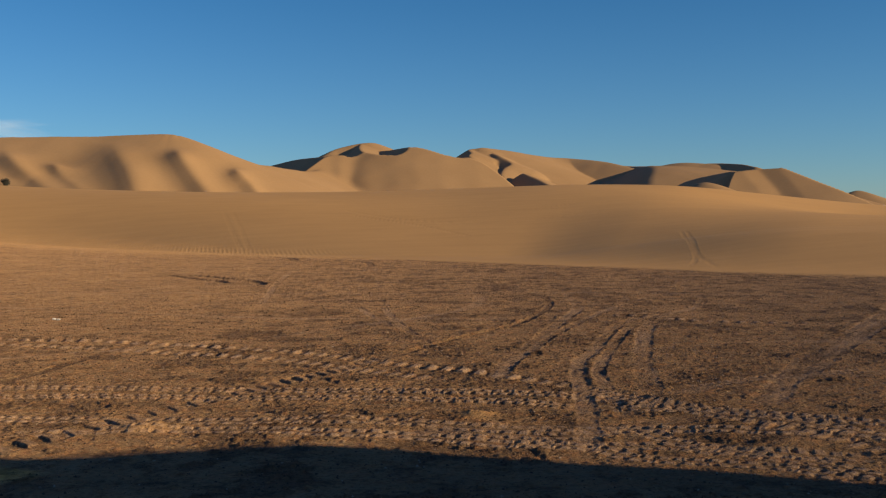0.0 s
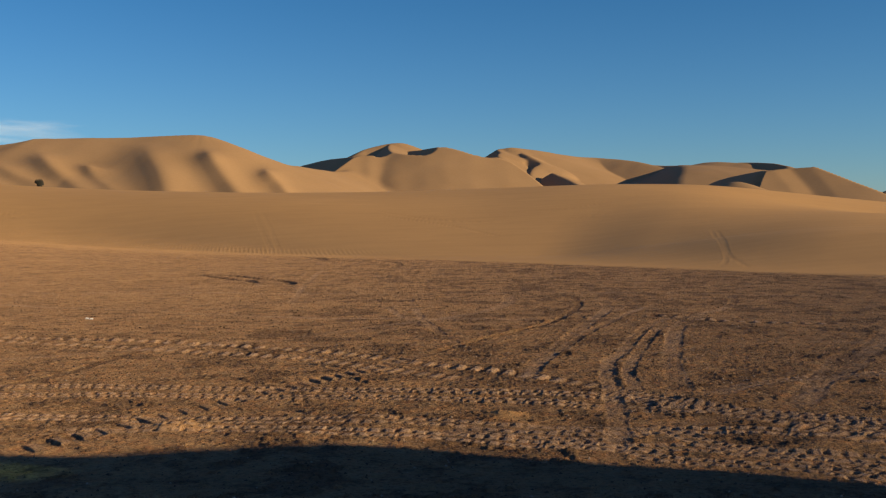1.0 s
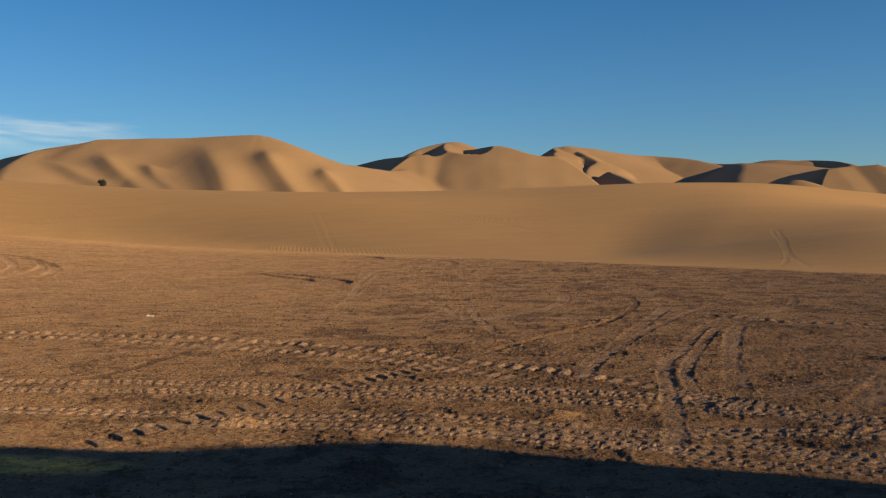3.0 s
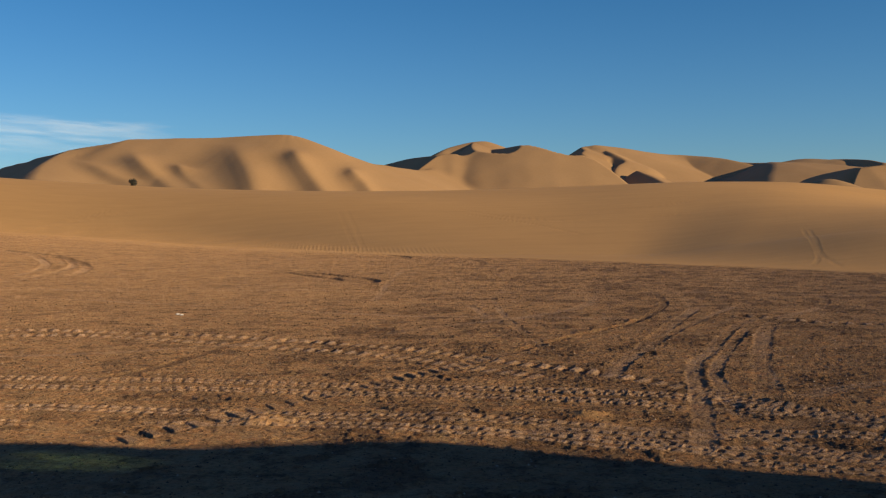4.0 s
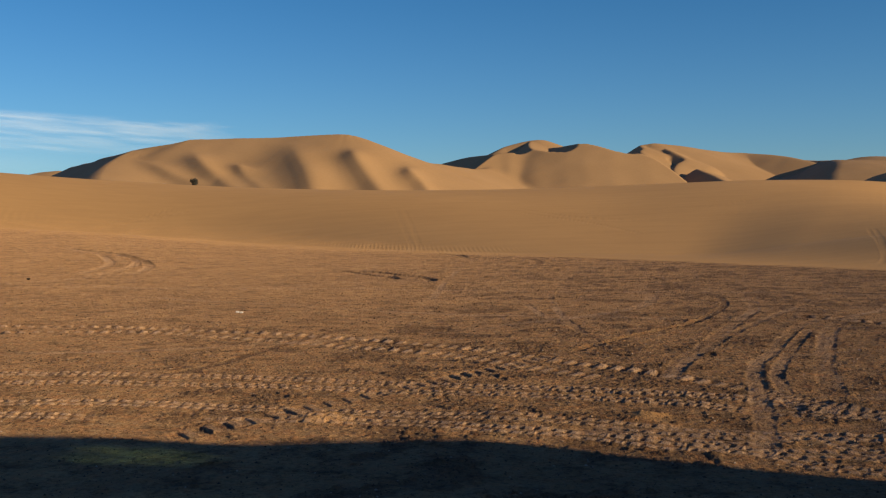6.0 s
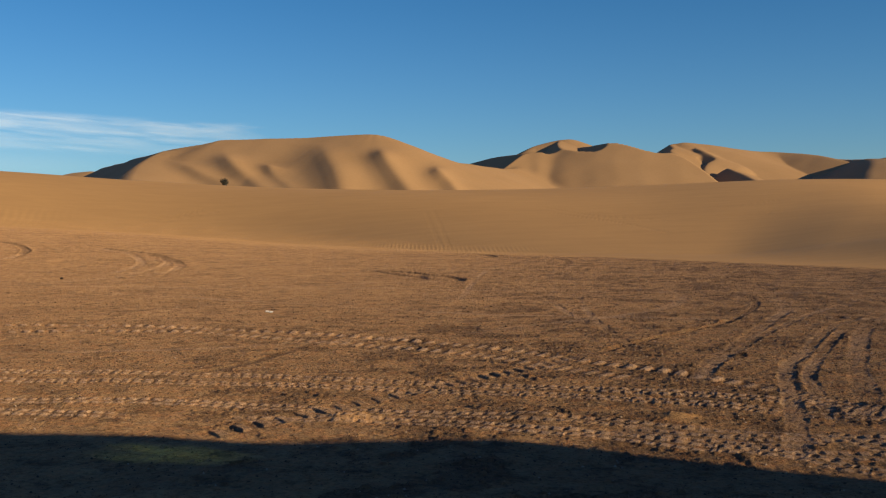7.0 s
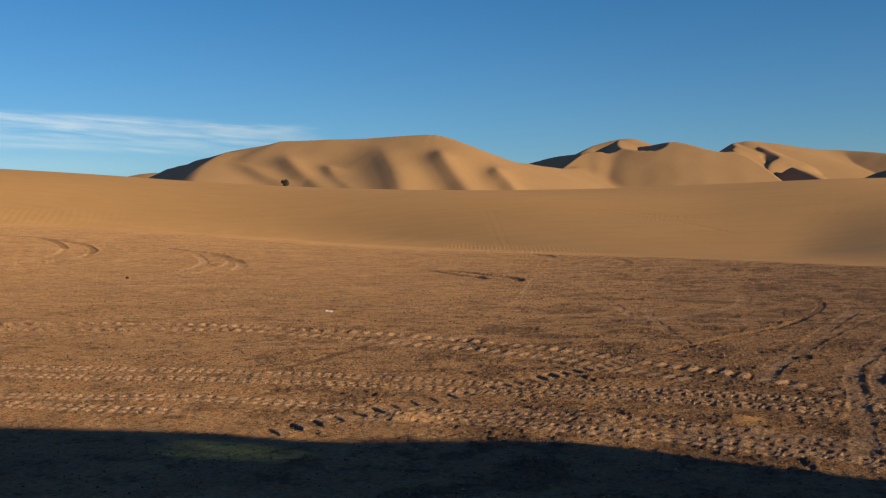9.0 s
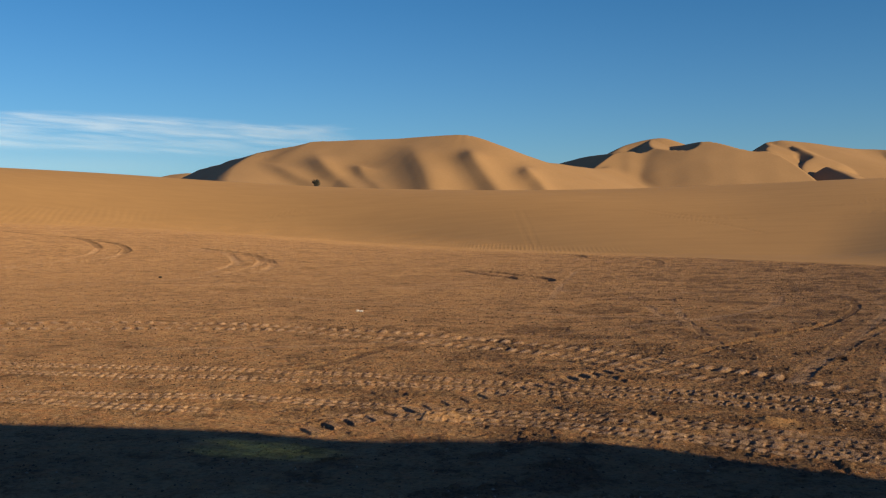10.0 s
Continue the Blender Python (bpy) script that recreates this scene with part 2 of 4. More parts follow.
# worn ruts
track([(-0.6, 7.75), (0.06, 8.0), (0.5, 8.06), (0.97, 8.2), (1.5, 8.2), (2.2, 8.45), (3.0, 8.5)], 0.26, 0.008, "rut", 0.1, 0.01, 0.0)
# chunky lug tracks
track([(-3.55, 6.9), (-3.38, 7.2), (-3.18, 7.69), (-2.94, 8.22), (-2.72, 8.78), (-2.43, 9.29), (-2.1, 9.9)], 0.30, 0.006, "broken", 0.25, 0.042, -0.6)
track([(-2.3, 9.55), (-1.99, 10.12), (-1.68, 10.78), (-1.32, 11.47), (-0.93, 12.36), (-0.5, 13.3)], 0.28, 0.006, "broken", 0.22, 0.044, -0.8)
# worn ruts
track([(-5.1, 10.2), (-4.83, 11.05), (-4.72, 11.8), (-4.65, 13.02), (-4.57, 14.27), (-4.3, 16.0)], 0.18, 0.010, "scar", 0.15, 0.02, 0.0)
# thin scuffed lines
track([(-0.6, 13.0), (-0.27, 13.77), (0.55, 15.45), (1.37, 17.32), (1.7, 18.5)], 0.17, 0.032, "scar", 0.3, 0.016, 0.0)
track([(1.2, 16.9), (1.37, 17.32), (1.91, 19.42), (2.26, 21.43), (2.34, 23.13), (2.13, 25.14), (1.5, 27.0)], 0.17, 0.009, "scar", 0.3, 0.016, 0.0)
# worn ruts
track([(2.12, 9.58), (3.01, 10.42), (4.02, 10.75), (4.79, 11.0), (6.2, 11.6)], 0.30, 0.004, "rut", 0.2, 0.008, 0.0)
# worn ruts
track([(-14.0, 24.5), (-9.0, 22.0), (-5.0, 19.8), (-2.0, 18.6), (1.6, 17.9)], 0.30, 0.004, "rut", 0.2, 0.010, 0.0)
track([(-20.0, 27.0), (-12.0, 27.4), (-4.0, 26.0), (3.0, 25.2), (9.0, 23.2)], 0.30, 0.006, "rut", 0.2, 0.012, 0.0)
track([(-11.0, 11.9), (-7.0, 12.6), (-3.6, 14.6), (-1.0, 17.6), (0.6, 21.0), (0.9, 25.0)], 0.28, 0.004, "rut", 0.2, 0.008, 0.0)
# road-tyre treads
track([(-0.39, 7.9), (0.05, 7.92), (0.49, 7.81), (0.97, 7.74), (1.41, 7.98), (1.79, 8.1)], 0.26, 0.004, "tread", 0.12, 0.022, 0.4)
track([(2.31, 9.91), (2.71, 10.17), (3.22, 10.52), (3.86, 10.81), (4.96, 11.26)], 0.24, 0.005, "tread", 0.13, 0.024, 0.3)

# wheel lines that bend and cross on the darker gravel
track([(2.9, 23.3), (2.81, 21.15), (2.54, 19.35), (2.03, 17.32), (1.31, 14.3), (0.87, 12.59), (0.5, 10.6)], 0.24, 0.004, "rut", 0.2, 0.008, 0.0)
track([(5.0, 23.5), (4.38, 22.6), (2.97, 18.97), (1.9, 15.87), (1.26, 13.78), (0.94, 12.58), (0.6, 11.0)], 0.16, 0.006, "line", 0.2, 0.010, 0.0)
track([(6.0, 23.9), (5.74, 22.25), (4.96, 20.08), (4.1, 18.5), (3.13, 17.2), (2.43, 14.96), (1.96, 13.24), (1.62, 12.1), (1.38, 10.1), (1.2, 8.4), (1.02, 7.0)], 0.20, 0.006, "line", 0.2, 0.016, 0.0)
track([(3.0, 16.2), (2.55, 14.6), (2.1, 12.9), (1.75, 11.4), (1.62, 10.0), (1.5, 8.3)], 0.16, 0.005, "line", 0.2, 0.014, 0.0)
track([(4.3, 18.5), (3.7, 17.4), (3.17, 15.72), (2.74, 13.82), (2.38, 12.06), (2.1, 10.3), (1.9, 9.3)], 0.26, 0.005, "rut", 0.22, 0.014, 0.0)
track([(2.83, 18.06), (3.5, 18.1), (4.13, 17.33), (4.77, 17.0), (5.55, 16.75), (6.3, 16.5)], 0.26, 0.012, "lug", 0.26, 0.060, 0.2)
track([(5.2, 16.3), (5.56, 15.5), (5.85, 15.1), (6.2, 14.75), (6.8, 14.3)], 0.24, 0.012, "scar", 0.2, 0.012, 0.0)
track([(8.9, 19.8), (8.2, 18.6), (6.15, 14.99), (5.28, 13.42), (4.48, 12.29), (3.5, 10.3), (2.8, 8.9)], 0.34, 0.005, "rut", 0.2, 0.016, 0.0)
track([(7.9, 17.7), (7.35, 16.7), (6.23, 14.8), (5.09, 12.95), (4.5, 11.9), (3.7, 10.6)], 0.30, 0.004, "rut", 0.2, 0.012, 0.0)
track([(2.1, 12.9), (3.2, 13.6), (4.6, 14.0), (6.2, 13.7)], 0.28, 0.005, "rut", 0.2, 0.012, 0.0)
# rows of tread blocks beside the shade
track([(1.27, 10.16), (1.53, 9.72), (1.87, 9.11), (2.24, 8.8), (2.7, 8.59), (3.08, 8.37), (3.56, 8.11), (4.3, 7.7)], 0.28, 0.006, "tread", 0.12, 0.032, 0.3)
track([(1.13, 9.07), (1.46, 8.84), (1.82, 8.83), (2.21, 8.66), (2.5, 8.4), (2.98, 8.09), (3.35, 7.64), (3.9, 7.1)], 0.28, 0.006, "tread", 0.12, 0.032, -0.3)
track([(2.2, 8.5), (2.57, 8.17), (2.75, 7.94), (2.97, 7.51), (3.13, 7.12), (3.3, 6.7)], 0.24, 0.006, "lug", 0.17, 0.032, 0.3)
track([(1.2, 8.3), (1.54, 7.99), (1.75, 7.52), (2.07, 7.23), (2.3, 6.95), (2.59, 6.78), (2.8, 6.39), (3.0, 6.0)], 0.24, 0.006, "tread", 0.12, 0.032, 0.2)
track([(0.4, 7.7), (1.11, 7.32), (1.35, 7.03), (1.78, 6.85), (2.12, 6.74), (2.35, 6.63), (2.53, 6.4), (2.8, 6.1)], 0.24, 0.006, "tread", 0.12, 0.032, 0.3)
# turning circles and stray wheel lines farther out
track([(-10.54, 37.86), (-9.43, 36.05), (-8.12, 33.94), (-7.41, 32.94), (-6.83, 31.51)], 0.34, 0.042, "scar", 0.3, 0.005, 0.0)
track([(-9.7, 37.09), (-8.37, 35.86), (-7.02, 33.74), (-6.26, 32.73), (-5.62, 30.97), (-5.6, 29.92)], 0.34, 0.044, "scar", 0.3, 0.005, 0.0)
track([(-10.97, 61.0), (-9.39, 58.6), (-8.1, 54.4), (-8.03, 52.0)], 0.6, 0.040, "scar", 0.3, 0.02, 0.0)
track([(-4.68, 52.1), (-3.71, 48.96), (-3.3, 45.18), (-3.54, 42.05)], 0.4, 0.020, "scar", 0.5, 0.01, 0.0)
track([(-6.02, 40.05), (-5.31, 32.55), (-4.7, 27.34), (-4.05, 22.1)], 0.20, 0.006, "line", 0.3, 0.01, 0.0)
track([(-52.2, 61.95), (-47.6, 59.9), (-43.4, 58.7), (-39.3, 55.0), (-35.74, 50.66)], 0.5, 0.045, "scar", 0.5, 0.012, 0.0)
track([(-36.2, 51.2), (-35.74, 50.66), (-33.24, 46.3), (-31.9, 43.0), (-31.14, 41.0), (-30.8, 38.6), (-30.6, 36.3)], 0.38, 0.035, "line", 0.38, 0.012, 0.0)
track([(-42.6, 58.2), (-39.8, 56.6), (-37.3, 54.8), (-33.7, 50.4), (-32.0, 47.4)], 0.5, 0.05, "scar", 0.5, 0.012, 0.0)
track([(-32.6, 48.5), (-31.3, 46.0), (-30.35, 42.6), (-30.1, 39.4), (-30.3, 36.4), (-31.0, 34.0)], 0.38, 0.040, "line", 0.38, 0.012, 0.0)
track([(-33.5, 55.8), (-31.1, 53.8), (-27.6, 50.5), (-23.2, 43.7), (-21.3, 39.4), (-20.1, 35.5)], 0.45, 0.026, "line", 0.5, 0.012, 0.0)
track([(-31.4, 54.3), (-27.9, 52.1), (-24.8, 48.8), (-22.2, 44.4)], 0.42, 0.03, "scar", 0.5, 0.012, 0.0)
track([(-22.8, 45.6), (-21.4, 42.8), (-19.9, 38.6), (-19.0, 34.6)], 0.45, 0.03, "line", 0.5, 0.012, 0.0)
track([(-26.0, 49.7), (-23.0, 46.4), (-20.4, 42.0)], 0.42, 0.03, "scar", 0.5, 0.012, 0.0)
track([(-20.9, 43.0), (-19.8, 40.75), (-18.3, 36.6), (-18.2, 34.2), (-18.9, 31.6), (-19.6, 29.3)], 0.45, 0.022, "line", 0.5, 0.012, 0.0)
track([(14.7, 62.1), (14.15, 59.2), (11.82, 47.55), (10.83, 43.06), (9.9, 40.5), (9.0, 39.6)], 0.26, 0.006, "line", 0.5, 0.006, 0.0)
track([(14.8, 62.0), (14.42, 59.0), (11.45, 45.3), (10.85, 41.1), (10.54, 38.5)], 0.26, 0.006, "line", 0.5, 0.006, 0.0)
track([(-19.36, 92.2), (-16.63, 82.4), (-14.62, 74.5), (-13.65, 70.5), (-12.94, 67.8)], 0.40, 0.004, "line", 0.8, 0.006, 0.0)
track([(-20.2, 92.5), (-17.53, 82.9), (-15.4, 75.0), (-14.34, 71.0), (-13.6, 68.3)], 0.40, 0.004, "line", 0.8, 0.006, 0.0)
# faint old scuffs on the sand slope
track([(-42.5, 97.9), (-44.9, 94.6), (-46.8, 92.1)], 0.5, 0.030, "line", 0.6, 0.012, 0.0)
track([(-44.8, 98.6), (-46.7, 94.5), (-48.9, 91.9)], 0.5, 0.030, "line", 0.6, 0.012, 0.0)
track([(-9.0, 92.0), (-3.0, 84.0), (4.0, 80.0), (12.0, 82.0)], 0.6, 0.018, "line", 0.6, 0.012, 0.0)
track([(2.0, 72.0), (-2.0, 80.0), (-8.0, 88.0)], 0.5, 0.016, "line", 0.6, 0.012, 0.0)
track([(16.0, 96.0), (9.0, 88.0), (1.0, 86.0)], 0.6, 0.016, "line", 0.6, 0.012, 0.0)


# faint old wheel lines across the gravel
track([(-1.6, 23.8), (-1.35, 22.24), (-1.1, 19.8), (-0.76, 17.06), (-0.44, 15.17), (-0.1, 13.4)], 0.16, 0.003, "line", 0.3, 0.016, 0.0)
track([(-2.5, 24.0), (-1.87, 21.34), (-1.35, 18.87), (-0.9, 17.06), (-0.5, 15.8)], 0.15, 0.003, "line", 0.3, 0.016, 0.0)
track([(-25.0, 26.2), (-19.5, 27.9), (-17.17, 29.0), (-12.8, 26.8), (-10.78, 27.44), (-8.51, 29.4), (-5.0, 30.6)], 0.30, 0.006, "line", 0.3, 0.014, 0.0)
# low mounds of loose sand: place, width, height
LUMPS = [(0.27, 8.48, 0.16, 0.06), (2.55, 7.39, 0.3, 0.05), (2.12, 9.2, 0.35, 0.04), (-2.45, 8.15, 0.25, 0.05), (-0.89, 8.43, 0.2, 0.03)]


def press(x, y, z, pale, dark, way, width, depth, tread, pitch, cut, slant):
    """Press one tyre track into the floor's relief."""
    pts = curve(way, 6)
    px, py = [p[0] for p in pts], [p[1] for p in pts]
    m = (x > min(px) - width) & (x < max(px) + width) & (y > min(py) - width) & (y < max(py) + width)
    m = np.flatnonzero(m.ravel())
    if not len(m):
        return
    xx, yy, zz = x.ravel()[m], y.ravel()[m], z.ravel()
    s, d, _, _ = along(xx, yy, pts)
    total = s.max()
    fade = smooth(0, 0.6, s) * smooth(0, 0.6, total - s)
    worn = np.clip(0.85 + 0.9 * fbm(s / 0.9, d * 0 + pitch * 50, 3, 41), 0.5, 1.15) * fade
    cut = cut * {"broken": 0.65, "lug": 0.8, "tread": 1.05}.get(tread, 0.7)
    if tread in ("line", "scar"):
        depth = depth * 0.75
    d = d + 0.02 * fbm(s / 0.35, d / 0.3, 2, 17)
    e = np.abs(d) / width
    dz = -depth * (1 - smooth(0.30, 0.52, e)) + 0.45 * depth * np.exp(-((e - 0.64) / 0.12) ** 2)
    flat = 1 - smooth(0.42, 0.56, e)
    crust = np.zeros_like(d)
    if tread == "broken":
        worn = worn * (0.4 + 0.6 * smooth(-0.25, 0.05, vnoise(s / 0.8, d * 0 + 5, 27)))
    if tread in ("lug", "broken"):
        ph = s / pitch + slant * d / width + 0.12 * fbm(s / 0.5, d / 0.2, 2, 9)
        f = ph - np.floor(ph)
        pad = smooth(0.0, 0.10, f) * (1 - smooth(0.44, 0.60, f)) * (1 - smooth(0.36, 0.50, e))
        if tread == "lug":
            worn = np.maximum(worn, 0.7 * fade)
        dz = dz + cut * worn * (pad - 0.25 * flat) * (0.75 + 0.5 * vnoise(np.floor(ph), d * 0 + 3, 8))
        crust = np.clip(pad * worn * (0.85 if tread == "lug" else 0.4), 0, 1)
    elif tread == "tread":
        for off, lag in ((-0.30, 0.0), (0.30, 0.5)):
            ph = s / pitch + lag + slant * (d / width - off) + 0.1 * fbm(s / 0.4, d / 0.2, 2, 19)
            f = ph - np.floor(ph)
            hole = smooth(0.10, 0.24, f) * (1 - smooth(0.46, 0.60, f)) * (1 - smooth(0.08, 0.17, np.abs(d / width - off)))
            dz = dz + cut * worn * (0.30 * flat - hole) * (0.6 + 0.8 * vnoise(np.floor(ph), d * 0 + off * 9, 4))
            crust = np.maximum(crust, 0.8 * flat * worn * (1 - hole) * (1 - smooth(0.12, 0.24, np.abs(d / width - off))))
    else:
        dz = dz + flat * cut * fbm(s / pitch, d / 0.08, 3, 23)
        crust = 0.42 * flat * fade * np.clip(0.6 + fbm(s / 1.3, d / 0.15, 3, 24), 0, 1)
    # scars: no crust; their floor is darkened in colour along the line
    if tread == "scar":
        crust = crust * 0
        dark.ravel()[m] = np.maximum(dark.ravel()[m], flat * fade * np.clip(0.95 + 0.8 * fbm(s / 2.0, d / 0.3, 3, 25), 0, 1))
    pale.ravel()[m] = np.maximum(pale.ravel()[m], np.clip(crust, 0, 1))
    zz[m] = zz[m] * (1 - 0.8 * flat * fade) + dz * (fade if tread in ("rut", "line", "scar") else 1.0)


# scuffed dark spots of loose grit: place and half width
SPOTS = [(-5.06, 11.34, 0.30), (-3.91, 9.38, 0.30), (-3.36, 8.37, 0.33), (-4.24, 10.86, 0.19), (-3.17, 12.5, 0.31), (-1.64, 9.2, 0.22), (-1.13, 8.93, 0.19), (-0.66, 8.61, 0.16), (-3.82, 8.13, 0.21), (-0.51, 9.27, 0.20), (-6.84, 11.8, 0.33), (-2.01, 8.73, 0.14)]


def gravel(x, y):
    """Where dark grit and clods lie in patches, 0 to 1; less of it toward the sandier side."""
    az, r = np.degrees(np.arctan2(x, y)), np.hypot(x, y)
    patch = 0.22 + 0.78 * smooth(0.02, 0.36, fbm(x / 0.55, y / 0.65, 5, 60, 0.68) + 0.12 * fbm(x / 3.5, y / 3.5, 2, 62))
    edge = az + 1.5 * fbm(x / 0.7, y / 0.7, 2, 61)
    side = 0.40 + 0.40 * smooth(-25.5, -23.5, edge) * (1 - smooth(12, 22, r)) + 0.75 * smooth(-16, 6, edge)
    patch = patch * side
    torn = smooth(-0.15, 0.25, fbm(x / 0.14, y / 0.22, 3, 63, 0.6))
    for cx, cy, wide in SPOTS:
        patch = np.maximum(patch, torn * np.exp(-(((x - cx) / wide) ** 2 + ((y - cy) / (1.4 * wide)) ** 2) ** 2))
    return np.clip(patch, 0, 1)


def floor_relief(x, y, past, sand):
    """Clods, scuffs, ripples and tyre tracks, in metres."""
    r = np.hypot(x, y)
    near = 1 - smooth(60, 130, r)
    rough = gravel(x, y)
    z = 0.012 * fbm(x / 0.9, y / 0.7, 2, 6) + 0.010 * fbm(x / 0.40, y / 0.40, 3, 2) * (0.4 + 0.6 * rough)
    z += 0.006 * fbm(x / 0.045, y / 0.045, 2, 3, 0.6) * (1 - smooth(12, 20, r))
    z += 0.050 * np.clip(vnoise(x / 0.10, y / 0.08, 31) - 0.10, 0, 1) * rough * (1 - smooth(16, 26, r))
    z += 0.060 * np.clip(vnoise(x / 0.055, y / 0.055, 33) - 0.16, 0, 1) * (0.15 + 0.85 * rough) * (1 - smooth(12, 20, r))
    z += 0.035 * np.clip(vnoise(x / 0.15, y / 0.15, 36) - 0.16, 0, 1) * smooth(10, 14, r) * (1 - smooth(26, 36, r)) * (0.3 + 0.7 * rough)
    z += 0.09 * np.clip(vnoise(x / 0.30, y / 0.30, 34) - 0.20, 0, 1) * smooth(11, 20, r) * (0.1 + 0.9 * rough)
    z += 0.20 * np.clip(vnoise(x / 0.6, y / 0.6, 35) - 0.22, 0, 1) * smooth(22, 40, r) * (0.1 + 0.9 * rough)
    z *= near * (1 - sand)
    pale, dark = np.zeros_like(z), np.zeros_like(z)
    for t in TRACKS:
        press(x, y, z, pale, dark, *t)
    wave = np.sin((x + 0.22 * y) * 2 * math.pi / 0.30 + 1.6 * fbm(x / 4, y / 4, 2, 71))
    belt = smooth(-1.0, 0.6, past) * (1 - smooth(1.5 + 3.5 * smooth(-16, -3, x), 4.5 + 4.5 * smooth(-16, -3, x), past)) * smooth(-46, -36, x) * (1 - smooth(2, 9, x))
    z += 0.0066 * wave * belt * np.clip(0.8 + 1.0 * fbm(x / 4, y / 4, 2, 72), 0.6, 1)
    far = smooth(-3, 2, past) * (1 - smooth(8, 14, past)) * (1 - smooth(-66, -52, x))
    z += 0.007 * np.sin((x + 0.5 * y) * 2 * math.pi / 0.9 + 4.5 * fbm(x / 6, y / 6, 2, 73)) * far
    z += 0.045 * fbm(x / 3.1, y / 3.1, 2, 1) * near * (1 - sand)
    for cx, cy, wide, high in LUMPS:
        z += high * np.exp(-(((x - cx) / wide) ** 2 + ((y - cy) / (0.7 * wide)) ** 2))
    return z, pale, dark


def build_floor():
    az = np.radians(np.concatenate([np.linspace(-180, -41, 40, endpoint=False), np.linspace(-41, 25, 1240, endpoint=False), np.linspace(25, 180, 50)]))
    r = [0.0, 1.0, 2.0, 3.0, 4.0, 4.5, 5.0]
    while r[-1] < 4800:
        q = r[-1]
        r.append(q + (0.1 if q < 5.6 else min(0.00033 * q * q, 0.5) if q < 152 else q * 0.012 if q < 260 else q * 0.05))
    a, rr = np.meshgrid(az, np.array(r))
    x, y = rr * np.sin(a) + 0.37 * (1 - smooth(1, 3, rr)), rr * np.cos(a)
    z, past = floor_shape(x, y)
    edge = past + (0.7 + 4.5 * smooth(3, -20, np.degrees(a))) * fbm(x / 2.0, y / 1.2, 3, 77)
    wide = 1.2 + 14 * smooth(2, -24, np.degrees(a))
    sand = smooth(-1.6, 0.8, edge / wide)
    far_left = smooth(8, -24, np.degrees(a)) * smooth(9, 32, rr)
    relief, pale, dark = floor_relief(x, y, past, sand)
    sandy = np.maximum(sand, 0.1 * far_left * np.clip(0.85 + 0.9 * fbm(x / 3, y / 3, 4, 79), 0, 1.3))
    for cx, cy, wide, high in (LUMPS[0], LUMPS[3]):
        sandy = np.maximum(sandy, 0.35 * np.exp(-(((x - cx) / (1.2 * wide)) ** 2 + ((y - cy) / wide) ** 2) ** 2))
    relief = relief * smooth(3.6, 5.4, rr)
    return sheet("ground", x, y, z + relief, FLOOR, [("sand", sandy), ("packed", pale), ("grit", np.maximum(gravel(x, y), dark))])


ground = build_floor()
tagged(ground, "brown gravelly desert floor rising into smooth sand, crossed by tyre tracks", "ground", kind="structure")


# ---------------------------------------------------------------- dunes
def at(az, el, r):
    """A place by azimuth and height angle from the tripod, at the distance r."""
    a = radians(az)
    return (r * math.sin(a), r * math.cos(a), EYE + r * math.tan(radians(el)))


def ridge(x, y, pts, left, right, crest=0.5, per=6):
    """A dune ridge: a crest line with a slope on each side of it (left and right of its way)."""
    line, best = curve(pts, per), np.full(x.shape, -1e3)
    for a, b in zip(line[:-1], line[1:]):
        dx, dy = b[0] - a[0], b[1] - a[1]
        ln = math.hypot(dx, dy)
        u = np.clip(((x - a[0]) * dx + (y - a[1]) * dy) / ln ** 2, 0, 1)
        ex, ey = x - a[0] - u * dx, y - a[1] - u * dy
        d = np.hypot(ex, ey)
        k = right + (left - right) * smooth(-0.8, 0.8, (dx * ey - dy * ex) / (ln * d + 1e-6))
        best = np.maximum(best, a[2] + u * (b[2] - a[2]) - (np.sqrt((k * d) ** 2 + crest ** 2) - crest))
    return best


def spur(x, y, pts, left, right, crest=0.5, reach=None, per=8):
    """A ridge that follows its crest closely, and sinks away faster past its reach."""
    _, d, z, side = along(x, y, curve(pts, per))
    k = right + (left - right) * smooth(-0.8, 0.8, side)
    drop = np.sqrt((k * d) ** 2 + crest ** 2) - crest
    if reach:
        drop = drop + 0.03 * np.maximum(np.abs(d) - reach, 0) ** 2
    return z - drop


def dune(name, fan, step, shape, label, owner=None):
    """A dune over a fan of ground: azimuth and distance, from and to."""
    az, r = np.meshgrid(np.radians(np.arange(fan[0], fan[1], step[0])), np.arange(fan[2], fan[3], step[1]))
    xs, ys = r * np.sin(az), r * np.cos(az)
    z = shape(xs, ys)
    z = z + 0.4 * fbm(xs / 22, ys / 22, 3, 5) * np.clip(z / 12, 0, 1)
    ob = sheet(name, xs, ys, z, SAND, (), 0.5, owner(xs, ys) if owner else None)
    return tagged(ob, label, "sand dune", kind="structure")


def rib(x, y, z, line, profile, swell):
    """Adds a rib to a flank z: its crest line (height angle, azimuth), its cross profile (degrees, metres) and its strength (height angle, factor)."""
    az, el = np.degrees(np.arctan2(x, y)), np.degrees(np.arctan2(z - EYE, np.hypot(x, y)))
    line, swell = sorted(curve(line, 6)), sorted(curve(swell, 6))
    form = curve(profile, 8)
    u = az - np.interp(el, [p[0] for p in line], [p[1] for p in line])
    return z + np.interp(u, [p[0] for p in form], [p[1] for p in form]) * np.interp(el, [p[0] for p in swell], [p[1] for p in swell])


